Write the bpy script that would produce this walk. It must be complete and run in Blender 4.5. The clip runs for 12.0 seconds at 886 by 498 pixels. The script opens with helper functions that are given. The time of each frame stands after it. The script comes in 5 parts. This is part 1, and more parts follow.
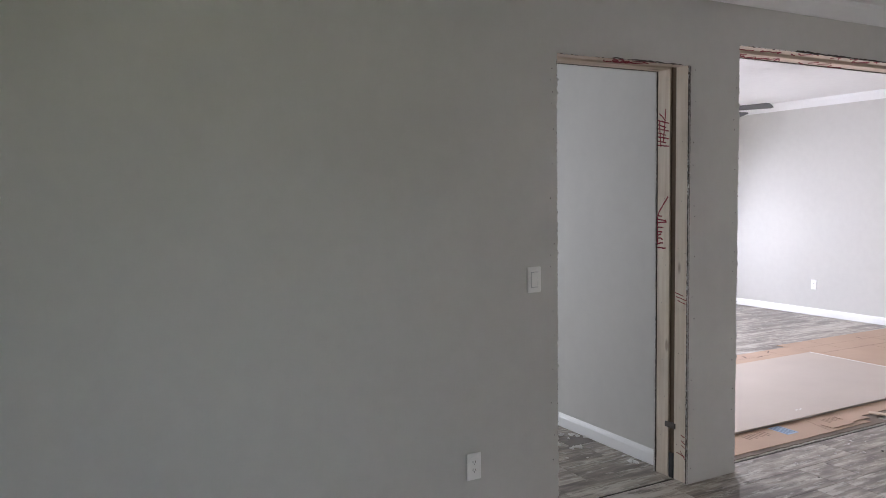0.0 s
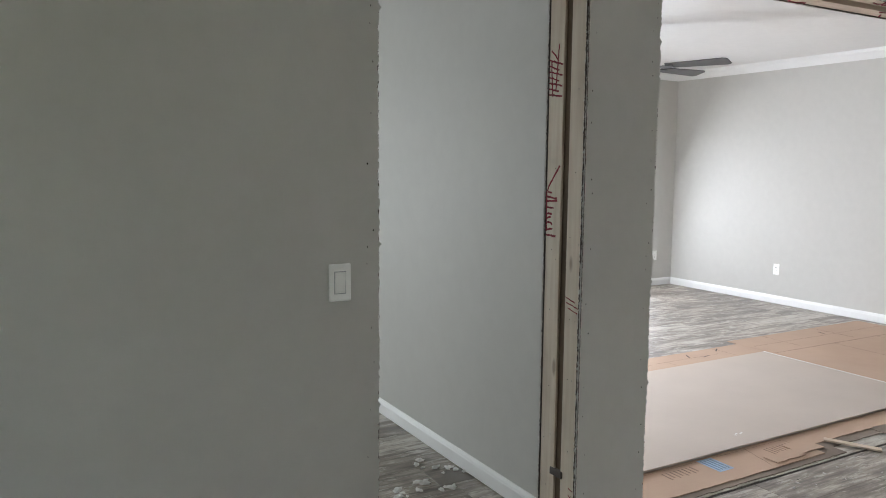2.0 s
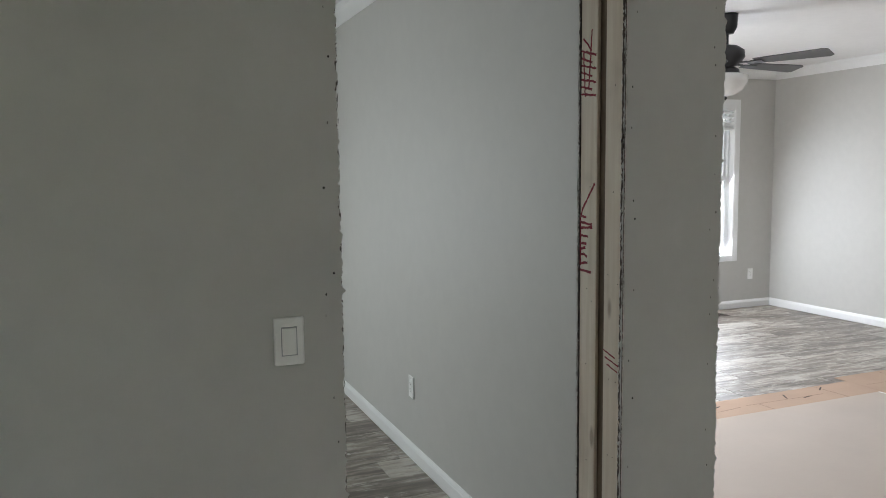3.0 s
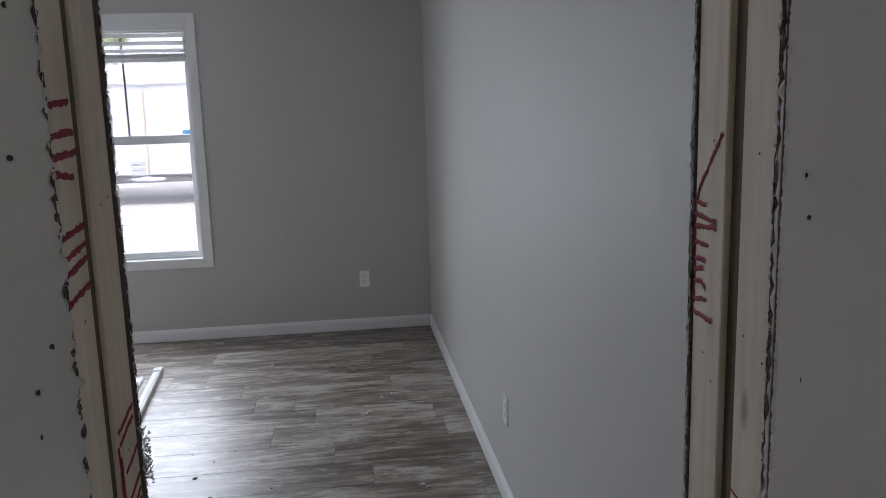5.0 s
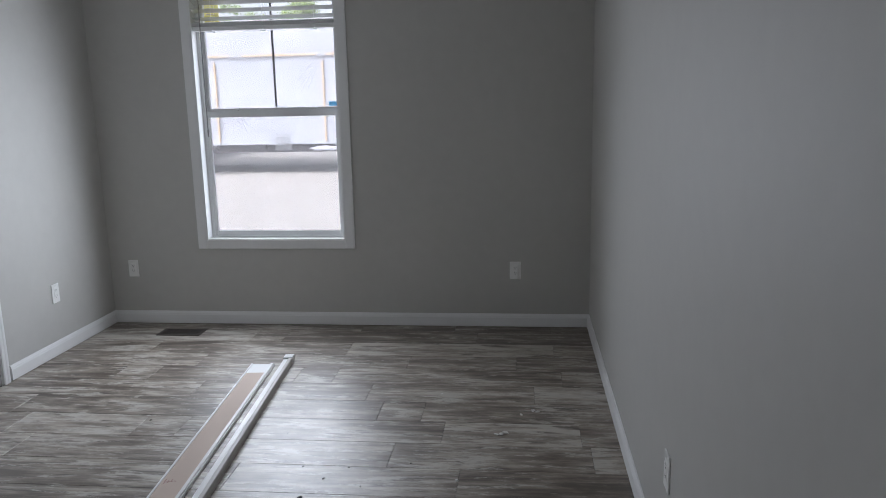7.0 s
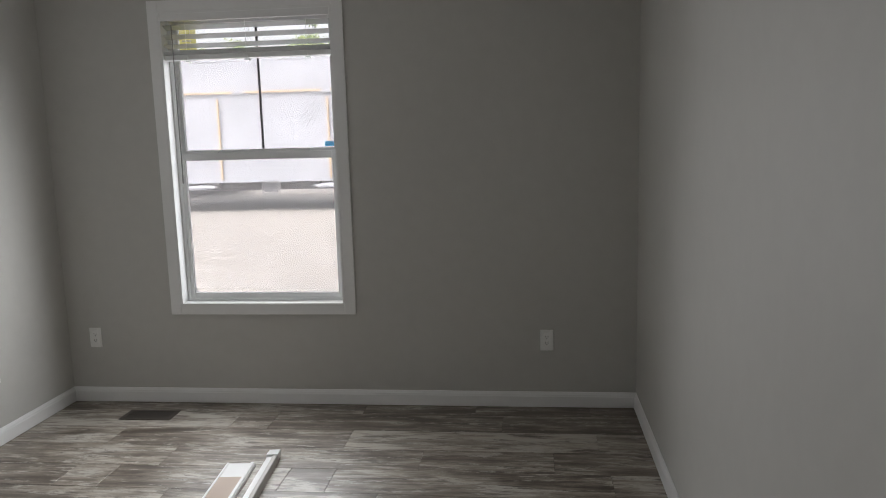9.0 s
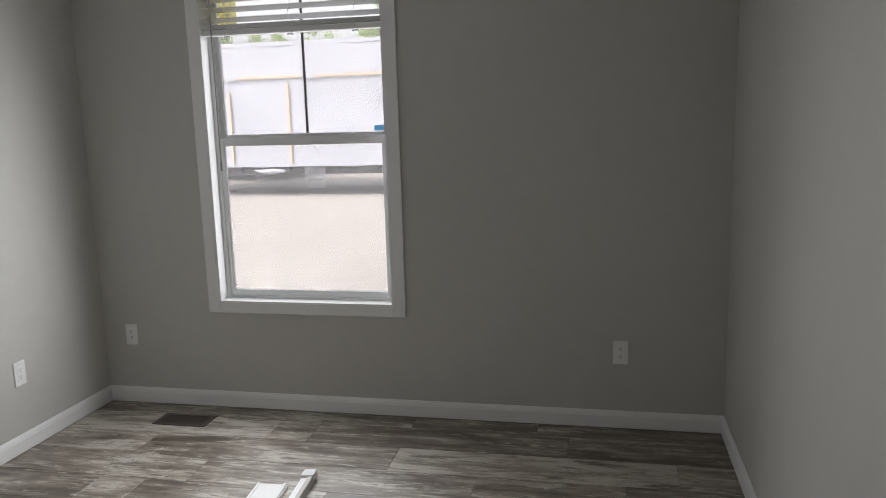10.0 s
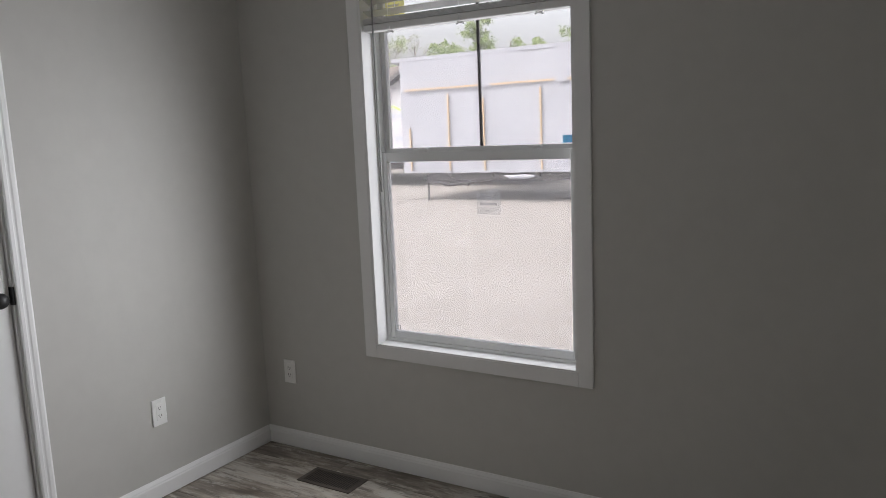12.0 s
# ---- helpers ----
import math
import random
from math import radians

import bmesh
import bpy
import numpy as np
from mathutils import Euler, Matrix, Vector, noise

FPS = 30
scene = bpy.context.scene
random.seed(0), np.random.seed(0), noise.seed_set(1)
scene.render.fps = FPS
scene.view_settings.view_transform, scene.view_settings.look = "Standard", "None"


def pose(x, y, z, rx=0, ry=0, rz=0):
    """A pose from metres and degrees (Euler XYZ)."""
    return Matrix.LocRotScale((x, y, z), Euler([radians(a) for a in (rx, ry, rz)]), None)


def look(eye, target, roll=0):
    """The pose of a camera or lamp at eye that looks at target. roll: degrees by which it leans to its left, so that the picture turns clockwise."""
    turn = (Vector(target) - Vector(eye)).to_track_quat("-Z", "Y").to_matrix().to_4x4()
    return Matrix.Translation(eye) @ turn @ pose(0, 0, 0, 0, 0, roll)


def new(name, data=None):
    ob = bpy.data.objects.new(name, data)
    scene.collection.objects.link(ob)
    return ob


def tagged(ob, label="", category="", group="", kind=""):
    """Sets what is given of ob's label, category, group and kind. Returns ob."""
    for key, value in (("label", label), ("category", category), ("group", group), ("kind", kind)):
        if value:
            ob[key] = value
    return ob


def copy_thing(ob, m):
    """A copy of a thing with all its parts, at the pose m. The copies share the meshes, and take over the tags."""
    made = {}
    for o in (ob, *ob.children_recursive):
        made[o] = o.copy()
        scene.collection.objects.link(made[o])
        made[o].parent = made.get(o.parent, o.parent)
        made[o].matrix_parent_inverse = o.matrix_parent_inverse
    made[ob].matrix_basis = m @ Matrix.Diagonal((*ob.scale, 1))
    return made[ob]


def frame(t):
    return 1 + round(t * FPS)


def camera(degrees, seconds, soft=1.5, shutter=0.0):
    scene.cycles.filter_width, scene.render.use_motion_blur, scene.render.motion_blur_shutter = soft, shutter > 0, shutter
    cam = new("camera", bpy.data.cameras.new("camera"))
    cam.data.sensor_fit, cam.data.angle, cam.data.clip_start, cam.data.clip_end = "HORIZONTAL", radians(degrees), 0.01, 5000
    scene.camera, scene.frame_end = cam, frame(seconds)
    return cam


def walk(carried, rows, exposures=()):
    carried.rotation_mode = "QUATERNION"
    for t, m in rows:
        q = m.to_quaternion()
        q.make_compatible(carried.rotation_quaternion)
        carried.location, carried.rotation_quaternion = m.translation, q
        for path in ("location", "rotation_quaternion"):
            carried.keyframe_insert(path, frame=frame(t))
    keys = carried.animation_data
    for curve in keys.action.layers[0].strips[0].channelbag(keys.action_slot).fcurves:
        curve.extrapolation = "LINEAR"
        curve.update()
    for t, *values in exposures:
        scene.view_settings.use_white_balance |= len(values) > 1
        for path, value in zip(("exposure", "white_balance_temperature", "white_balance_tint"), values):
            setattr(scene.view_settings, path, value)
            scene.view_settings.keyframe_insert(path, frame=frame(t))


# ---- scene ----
cam = camera(60.7, 12.0, 0.95)
PATH = [
    (0, (0.147, -0.158, 1.463), (1.094, 1.598, 1.325), -0.8),
    (0.5, (0.439, -0.061, 1.451), (1.469, 1.644, 1.268), 0.1),
    (1, (0.681, 0.045, 1.461), (1.731, 1.735, 1.254), 0.9),
    (1.5, (0.933, 0.287, 1.453), (1.976, 1.978, 1.229), 1.0),
    (2, (1.206, 0.451, 1.454), (2.194, 2.176, 1.228), 0.5),
    (2.5, (1.516, 0.577, 1.479), (2.392, 2.363, 1.269), -0.3),
    (3, (1.715, 0.806, 1.479), (2.48, 2.643, 1.282), -0.6),
    (3.5, (1.911, 1.047, 1.495), (2.506, 2.942, 1.265), -0.9),
    (3.7, (2.01, 1.113, 1.492), (2.529, 3.027, 1.236), -0.7),
    (5.3, (2.532, 1.8, 1.461), (2.707, 3.764, 1.123), -1.4),
    (5.5, (2.564, 1.834, 1.442), (2.685, 3.8, 1.099), -1.0),
    (6, (2.688, 1.964, 1.458), (2.656, 3.929, 1.087), -1.3),
    (6.5, (2.704, 2.079, 1.465), (2.55, 4.036, 1.081), -1.3),
    (7, (2.607, 2.3, 1.475), (2.397, 4.25, 1.082), -1.2),
    (7.2, (2.576, 2.376, 1.447), (2.345, 4.326, 1.067), -1.3),
    (8.8, (2.529, 2.959, 1.478), (2.27, 4.919, 1.171), -1.4),
    (9, (2.47, 3.08, 1.495), (2.243, 5.044, 1.19), -1.6),
    (9.5, (2.4, 3.315, 1.493), (2.133, 5.272, 1.177), -1.7),
    (10, (2.464, 3.534, 1.488), (2.055, 5.462, 1.147), -1.6),
    (10.5, (2.571, 3.763, 1.491), (2.013, 5.654, 1.153), -2.3),
    (11, (2.528, 4.014, 1.488), (1.852, 5.869, 1.166), -2.9),
    (11.5, (2.437, 4.243, 1.515), (1.594, 6.03, 1.204), -2.7),
    (12, (2.479, 4.453, 1.5), (1.445, 6.137, 1.191), -2.4),
]
EXPOSURES = [(0.0, 2.22, 6150, 15), (1.0, 2.17, 6250, 11), (2.0, 2.08, 6300, 6), (2.5, 1.97, 6300, 5), (3.7, 1.7, 6350, 5), (5.5, 1.2, 5880, 17), (6.0, 1.0, 5920, 15), (7.0, 1.08, 6000, 13), (9.0, 1.02, 6650, 12), (9.5, 1.06, 6650, 12), (10.5, 0.95, 6630, 13), (11.0, 0.86, 6600, 13), (12.0, 0.77, 6600, 14)]
walk(cam, [(t, look(eye, aim, lean)) for t, eye, aim, lean in PATH], EXPOSURES)

# ---- world and sun: a bright overcast day ----
world = bpy.data.worlds.new("overcast_sky")
scene.world = world
world.use_nodes = True
wn, wl = world.node_tree.nodes, world.node_tree.links
sky = wn.new("ShaderNodeTexSky")
sky.sky_type, sky.sun_disc = "NISHITA", False
sky.sun_elevation, sky.sun_rotation = radians(52), radians(200)
sky.air_density, sky.dust_density, sky.ozone_density = 1.0, 6.0, 1.0
grey = wn.new("ShaderNodeHueSaturation")
grey.inputs["Saturation"].default_value, grey.inputs["Value"].default_value = 0.25, 1.75
wl.new(sky.outputs[0], grey.inputs["Color"])
wl.new(grey.outputs[0], wn["Background"].inputs["Color"])
wn["Background"].inputs["Strength"].default_value = 0.15

sun = new("sun", bpy.data.lights.new("sun", "SUN"))
sun.data.energy, sun.data.angle, sun.data.color = 0.5, radians(15), (1.0, 0.97, 0.92)
sun.matrix_world = look((-4.1, -11.3, 15.4), (0, 0, 0))

# lamps for the sky's daylight, standing in and just before the window openings
def window_light(x, y, z, w, h, watts, turn, tilt=0.0, color=(0.92, 0.965, 1.0), spread=180):
    la = bpy.data.lights.new("daylight_fill_lamp", "AREA")
    la.shape, la.size, la.size_y, la.energy, la.color, la.spread = "RECTANGLE", w, h, watts, color, radians(spread)
    ob = new("daylight_fill_lamp", la)
    ob.matrix_world = pose(x, y, z, 90 - tilt, 0, turn)


# the bedroom window, the large room's seen window, and one added unseen for light
window_light(0.994, 7.117, 1.25, 0.91, 1.30, 2.6, 180)
for z in (0.80, 1.24, 1.68):
    for x in (0.764, 1.224):
        window_light(x, 6.992, z, 0.45, 0.42, 1.5, 173, 11, spread=152)
for x, watts in ((0.994 + 6.213, 6.0), (0.994 + 3.1, 45.0)):
    for z in (0.92, 1.58):
        window_light(x, 6.97, z, 0.93, 0.62, watts / 2, 180, 30, (0.90, 0.915, 1.0))
# added out of view behind the start: cool sky-like light down, green light up
window_light(0.45, -1.80, 1.45, 0.88, 1.08, 0.16, 0, 13, (0.66, 0.86, 1.0), 42)
window_light(0.45, -1.80, 1.45, 0.88, 1.08, 0.13, 0, -12, (0.85, 1.0, 0.30), 55)
window_light(4.2, -1.80, 1.40, 1.18, 1.18, 0.18, 0, 0, (0.87, 1.0, 0.50))

# ---- plan ----
FW, FB = 2.537, 2.768          # the two faces of the doubled middle wall
NY = 7.06                      # inside of the outer wall with the windows
BX0, BX1 = -0.18, 3.031        # bedroom
GX0, GX1 = 3.14, 8.22          # large room
SY, WX = -1.75, -3.2           # far walls of the space the walk starts in
CEIL_A, CEIL_B, CEIL_G = 2.495, 2.525, 2.54
DX0, DX1, DZ = 2.175, 2.975, 2.08
OX0, OX1, OZ = 3.318, 7.6, 2.205
GROUND = -0.95


# ---- mesh helpers ----
from mathutils.geometry import tessellate_polygon


def part(name, bm, material, parent=None, label=""):
    me = bpy.data.meshes.new(name)
    bm.to_mesh(me)
    bm.free()
    if material:
        me.materials.append(material)
    ob = new(name, me)
    if parent:
        ob.parent = parent
    if label:
        ob["label"] = label
    return ob


def thing(name, label, category, place=(0, 0, 0), group="", kind=""):
    ob = new(name)
    ob.location = place
    return tagged(ob, label, category, group, kind)


def box(bm, x0, x1, y0, y1, z0, z1, bevel=0.0, m=None):
    made = bmesh.ops.create_cube(bm, size=1.0)["verts"]
    bmesh.ops.scale(bm, vec=(x1 - x0, y1 - y0, z1 - z0), verts=made)
    bmesh.ops.translate(bm, vec=((x0 + x1) / 2, (y0 + y1) / 2, (z0 + z1) / 2), verts=made)
    if bevel:
        edges = list({e for v in made for e in v.link_edges})
        res = bmesh.ops.bevel(bm, geom=edges, offset=bevel, segments=2, profile=0.5, affect="EDGES")
        made = list({v for f in res["faces"] for v in f.verts} | {v for v in made if v.is_valid})
    if m is not None:
        bmesh.ops.transform(bm, matrix=m, verts=made)
    return made


def box_bm(*a, **k):
    bm = bmesh.new()
    box(bm, *a, **k)
    return bm


def tube(bm, a, b, r0, r1=None, n=10):
    a, b = Vector(a), Vector(b)
    r1 = r0 if r1 is None else r1
    made = bmesh.ops.create_cone(bm, cap_ends=True, segments=n, radius1=r0, radius2=r1, depth=(b - a).length)["verts"]
    bmesh.ops.transform(bm, matrix=Matrix.Translation((a + b) / 2) @ (b - a).to_track_quat("Z", "Y").to_matrix().to_4x4(), verts=made)
    return made


def tube_bm(*a, **k):
    bm = bmesh.new()
    tube(bm, *a, **k)
    return bm


def lathe(profile, n=24):
    """A turned shape from (radius, height) pairs about z."""
    bm = bmesh.new()
    rings = []
    for r, z in profile:
        rings.append([bm.verts.new((r * math.cos(i * math.tau / n), r * math.sin(i * math.tau / n), z)) for i in range(n)])
    for a, b in zip(rings, rings[1:]):
        for i in range(n):
            f = bm.faces.new((a[i], a[(i + 1) % n], b[(i + 1) % n], b[i]))
            f.smooth = True
    bm.faces.new(rings[-1])
    bm.faces.new(list(reversed(rings[0])))
    return bm


def slab(outline, d0, d1, axis="y"):
    """A plate from an outline of (u, v) pairs: u, v are x, z for axis y, y, z for axis x and x, y for axis z."""
    bm = bmesh.new()
    put = {"y": lambda u, v, d: (u, d, v), "x": lambda u, v, d: (d, u, v), "z": lambda u, v, d: (u, v, d)}[axis]
    lo = [bm.verts.new(put(u, v, d0)) for u, v in outline]
    hi = [bm.verts.new(put(u, v, d1)) for u, v in outline]
    n = len(outline)
    if n > 4:
        for i, j, k in tessellate_polygon([[Vector((u, v, 0)) for u, v in outline]]):
            bm.faces.new((lo[i], lo[j], lo[k]))
            bm.faces.new((hi[k], hi[j], hi[i]))
    else:
        bm.faces.new(lo)
        bm.faces.new(list(reversed(hi)))
    for i in range(n):
        bm.faces.new((lo[i], hi[i], hi[(i + 1) % n], lo[(i + 1) % n]))
    bmesh.ops.recalc_face_normals(bm, faces=bm.faces)
    return bm


def ragged(a, b, rnd, step=0.012, deep=0.004, bite=0.0):
    """Points of a hacked edge from a to b, without b."""
    a, b = Vector(a), Vector(b)
    n = max(2, int((b - a).length / step))
    side = Vector((-(b - a).y, (b - a).x)).normalized()
    out, drift = [tuple(a)], 0.0
    for i in range(1, n):
        drift = 0.9 * drift + rnd.uniform(-1, 1) * deep * 0.14
        off = 0 if i in (1, n - 1) else drift + rnd.uniform(-1, 1) * deep * 0.5 + (bite if rnd.random() < 0.03 else 0)
        p = a.lerp(b, (i + rnd.uniform(-0.25, 0.25)) / n) + side * off
        out.append(tuple(p))
    return out


def run_profile(profile, p0, p1, out):
    """A moulding: profile of (out from the wall, height) pairs swept from p0 to p1; out is the wall's normal in plan."""
    bm = bmesh.new()
    ox, oy = out
    rows = [[bm.verts.new((p[0] + ox * u, p[1] + oy * u, p[2] + v)) for u, v in profile] for p in (p0, p1)]
    n = len(profile)
    for i in range(n):
        bm.faces.new((rows[0][i], rows[0][(i + 1) % n], rows[1][(i + 1) % n], rows[1][i]))
    bm.faces.new(rows[0])
    bm.faces.new(list(reversed(rows[1])))
    bmesh.ops.recalc_face_normals(bm, faces=bm.faces)
    return bm


# ---- materials ----
class Nodes:
    def __init__(self, name):
        self.m = bpy.data.materials.new(name)
        self.m.use_nodes = True
        self.t = self.m.node_tree
        self.b = self.t.nodes["Principled BSDF"]

    def add(self, kind, **values):
        n = self.t.nodes.new("ShaderNode" + kind)
        for key, v in values.items():
            n.inputs[key.replace("_", " ")].default_value = v
        return n

    def link(self, a, b):
        self.t.links.new(a, b)

    def coords(self, scale=(1, 1, 1), kind="Object", shift=None):
        tc, mp = self.add("TexCoord"), self.add("Mapping")
        mp.inputs["Scale"].default_value = scale
        self.link(tc.outputs[kind], mp.inputs["Vector"])
        if shift:
            self.link(shift, mp.inputs["Location"])
        return mp.outputs["Vector"]

    def noise(self, vec, scale, detail=4.0, rough=0.55):
        n = self.add("TexNoise", Scale=scale, Detail=detail, Roughness=rough)
        self.link(vec, n.inputs["Vector"])
        return n.outputs["Fac"]

    def ramp(self, fac, *stops):
        r = self.add("ValToRGB")
        while len(r.color_ramp.elements) < len(stops):
            r.color_ramp.elements.new(0.5)
        for e, (p, c) in zip(r.color_ramp.elements, stops):
            e.position, e.color = p, (*c, 1) if len(c) == 3 else c
        self.link(fac, r.inputs["Fac"])
        return r.outputs["Color"]

    def mix(self, fac, a, b, blend="MIX"):
        n = self.t.nodes.new("ShaderNodeMix")
        n.data_type, n.blend_type = "RGBA", blend
        for key, v in ((0, fac), (6, a), (7, b)):
            if isinstance(v, (int, float)):
                n.inputs[key].default_value = v
            elif isinstance(v, tuple):
                n.inputs[key].default_value = (*v, 1)
            else:
                self.link(v, n.inputs[key])
        return n.outputs[2]

    def math(self, op, a, b=0.0, c=0.0):
        n = self.add("Math")
        n.operation = op
        for i, v in enumerate((a, b, c)):
            if isinstance(v, (int, float)):
                n.inputs[i].default_value = v
            else:
                self.link(v, n.inputs[i])
        return n.outputs[0]

    def bump(self, height, strength, distance):
        n = self.add("Bump", Strength=strength, Distance=distance)
        self.link(height, n.inputs["Height"])
        self.link(n.outputs[0], self.b.inputs["Normal"])

    def base(self, v):
        self.set("Base Color", v)

    def set(self, key, v):
        if isinstance(v, tuple):
            self.b.inputs[key].default_value = (*v, 1)
        elif isinstance(v, (int, float)):
            self.b.inputs[key].default_value = v
        else:
            self.link(v, self.b.inputs[key])


def plain(name, color, rough, vary=0.12, grain=60.0, bump=0.1, metal=0.0, big=2.5):
    """A surface of one colour with faint stains at a large scale and grain at a small one."""
    k = Nodes(name)
    v = k.coords()
    a, b = k.noise(v, big, 3), k.noise(v, grain, 3)
    lo = tuple(c * (1 - vary) for c in color)
    hi = tuple(min(1, c * (1 + vary)) for c in color)
    k.base(k.mix(0.25, k.ramp(a, (0.3, lo), (0.7, hi)), k.ramp(b, (0.3, lo), (0.7, hi))))
    k.set("Roughness", k.math("MULTIPLY_ADD", a, 0.16, rough - 0.08))
    k.set("Metallic", metal)
    if bump:
        k.bump(b, bump, 0.002)
    return k.m


def make_paint(name, color):
    k = Nodes(name)
    v = k.coords()
    a, b, c = k.noise(v, 0.9, 3), k.noise(v, 220.0, 2), k.noise(v, 14.0, 4)
    k.base(k.mix(0.5, k.ramp(a, (0.3, tuple(x * 0.97 for x in color)), (0.7, tuple(x * 1.03 for x in color))),
                 k.ramp(c, (0.35, tuple(x * 0.97 for x in color)), (0.65, tuple(x * 1.03 for x in color)))))
    k.set("Roughness", k.math("MULTIPLY_ADD", c, 0.15, 0.5))
    k.set("Specular IOR Level", 0.3)
    k.bump(k.math("ADD", b, k.math("MULTIPLY", c, 0.6)), 0.12, 0.0012)
    return k.m


def make_planks():
    """Weathered grey-brown wood-look vinyl, each board with a tone and a cut of its own; the grain runs along x."""
    k = Nodes("weathered_plank_vinyl")
    info = k.add("ObjectInfo")
    rnd = info.outputs["Random"]
    shift = k.add("CombineXYZ")
    k.link(k.math("MULTIPLY", rnd, 37.0), shift.inputs[0])
    k.link(k.math("MULTIPLY", rnd, 91.0), shift.inputs[1])
    fine = k.noise(k.coords((5.0, 95, 1), shift=shift.outputs[0]), 1.0, 6, 0.65)
    streak = k.noise(k.coords((1.8, 20, 1), shift=shift.outputs[0]), 1.0, 7, 0.68)
    patch = k.noise(k.coords((3.0, 8, 1), shift=shift.outputs[0]), 1.0, 6, 0.65)
    worn = k.noise(k.coords((5.5, 27, 1), shift=shift.outputs[0]), 1.0, 9, 0.78)
    burnt = k.noise(k.coords((3.2, 27, 3), shift=shift.outputs[0]), 1.0, 8, 0.72)
    tone = k.math("FRACT", k.math("MULTIPLY", rnd, 7.31))
    pale = k.math("GREATER_THAN", tone, 0.9)
    t = k.math("ADD", k.math("MULTIPLY", streak, 0.5), k.math("MULTIPLY", patch, 0.5))
    t = k.math("ADD", t, k.math("MULTIPLY_ADD", tone, 0.08, -0.04))
    t = k.math("ADD", t, k.math("MULTIPLY", pale, 0.04))
    c = k.ramp(t, (0.40, (0.10, 0.077, 0.059)), (0.47, (0.215, 0.177, 0.142)), (0.54, (0.37, 0.322, 0.268)), (0.63, (0.58, 0.535, 0.465)))
    c = k.mix(k.ramp(fine, (0.48, (0, 0, 0)), (0.64, (0.4, 0.4, 0.4))), c, (0.10, 0.08, 0.063))
    c = k.mix(k.ramp(burnt, (0.51, (0, 0, 0)), (0.60, (0.8, 0.8, 0.8))), c, (0.085, 0.066, 0.052))
    lift = k.math("ADD", k.math("MULTIPLY", worn, 0.7), k.math("MULTIPLY", t, 0.42))
    c = k.mix(k.ramp(lift, (0.585, (0, 0, 0)), (0.63, (0.9, 0.9, 0.9))), c, (0.55, 0.525, 0.475))
    k.base(c)
    k.set("Roughness", k.math("MULTIPLY_ADD", worn, 0.16, 0.36))
    k.set("Specular IOR Level", 0.6)
    k.set("Coat Weight", 0.5)
    k.set("Coat Roughness", 0.45)
    k.bump(k.math("ADD", fine, worn), 0.14, 0.001)
    return k.m


def make_pine(name, light, dark, along="z"):
    k = Nodes(name)
    s = {"z": (38, 38, 2.2), "x": (2.2, 38, 38), "y": (38, 2.2, 38)}[along]
    g = k.noise(k.coords(s), 1.0, 5, 0.6)
    d = k.noise(k.coords((5, 5, 5)), 1.0, 4)
    c = k.ramp(g, (0.3, dark), (0.65, light))
    c = k.mix(k.ramp(d, (0.52, (0, 0, 0)), (0.76, (0.3, 0.3, 0.3))), c, tuple(x * 0.55 for x in dark))
    knot = k.add("TexVoronoi", Scale=1.0)
    k.link(k.coords(tuple(x * 0.16 if x > 10 else x * 0.9 for x in s)), knot.inputs["Vector"])
    c = k.mix(k.ramp(knot.outputs["Distance"], (0.04, (0.6, 0.6, 0.6)), (0.08, (0, 0, 0))), c, (0.2, 0.12, 0.07))
    k.base(c)
    k.set("Roughness", 0.75)
    k.bump(g, 0.25, 0.002)
    return k.m


def make_gravel():
    k = Nodes("pale_gravel")
    v = k.coords()
    a, b, d = k.noise(v, 0.35, 5), k.noise(v, 3.2, 6, 0.7), k.noise(k.coords((0.5, 2.2, 1)), 1.0, 5, 0.65)
    stones = k.noise(v, 7.0, 4, 0.7)
    c = k.ramp(a, (0.3, (0.245, 0.226, 0.206)), (0.7, (0.30, 0.28, 0.258)))
    c = k.mix(k.ramp(b, (0.36, (0.45, 0.45, 0.45)), (0.56, (0, 0, 0))), c, (0.21, 0.185, 0.158))
    c = k.mix(k.ramp(d, (0.52, (0, 0, 0)), (0.68, (0.45, 0.45, 0.45))), c, (0.215, 0.19, 0.165))
    c = k.mix(k.ramp(stones, (0.52, (0, 0, 0)), (0.62, (0.7, 0.7, 0.7))), c, (0.42, 0.405, 0.385))
    c = k.mix(k.ramp(stones, (0.34, (0.5, 0.5, 0.5)), (0.42, (0, 0, 0))), c, (0.155, 0.14, 0.12))
    k.base(c)
    k.set("Roughness", 0.95)
    k.bump(b, 0.05, 0.03)
    return k.m


def make_wrap():
    k = Nodes("white_plastic_wrap")
    v = k.coords()
    tc = k.add("TexCoord")
    rot = k.add("Mapping")
    rot.inputs["Rotation"].default_value = (0, radians(38), 0)
    rot.inputs["Scale"].default_value = (0.35, 1, 2.2)
    k.link(tc.outputs["Object"], rot.inputs["Vector"])
    a, b = k.noise(rot.outputs[0], 1.0, 4, 0.6), k.noise(v, 0.7, 3)
    k.base(k.ramp(b, (0.3, (0.305, 0.317, 0.355)), (0.7, (0.335, 0.348, 0.388))))
    k.set("Roughness", 0.38)
    k.bump(k.math("ADD", k.math("MULTIPLY", a, 0.5), b), 0.08, 0.08)
    return k.m


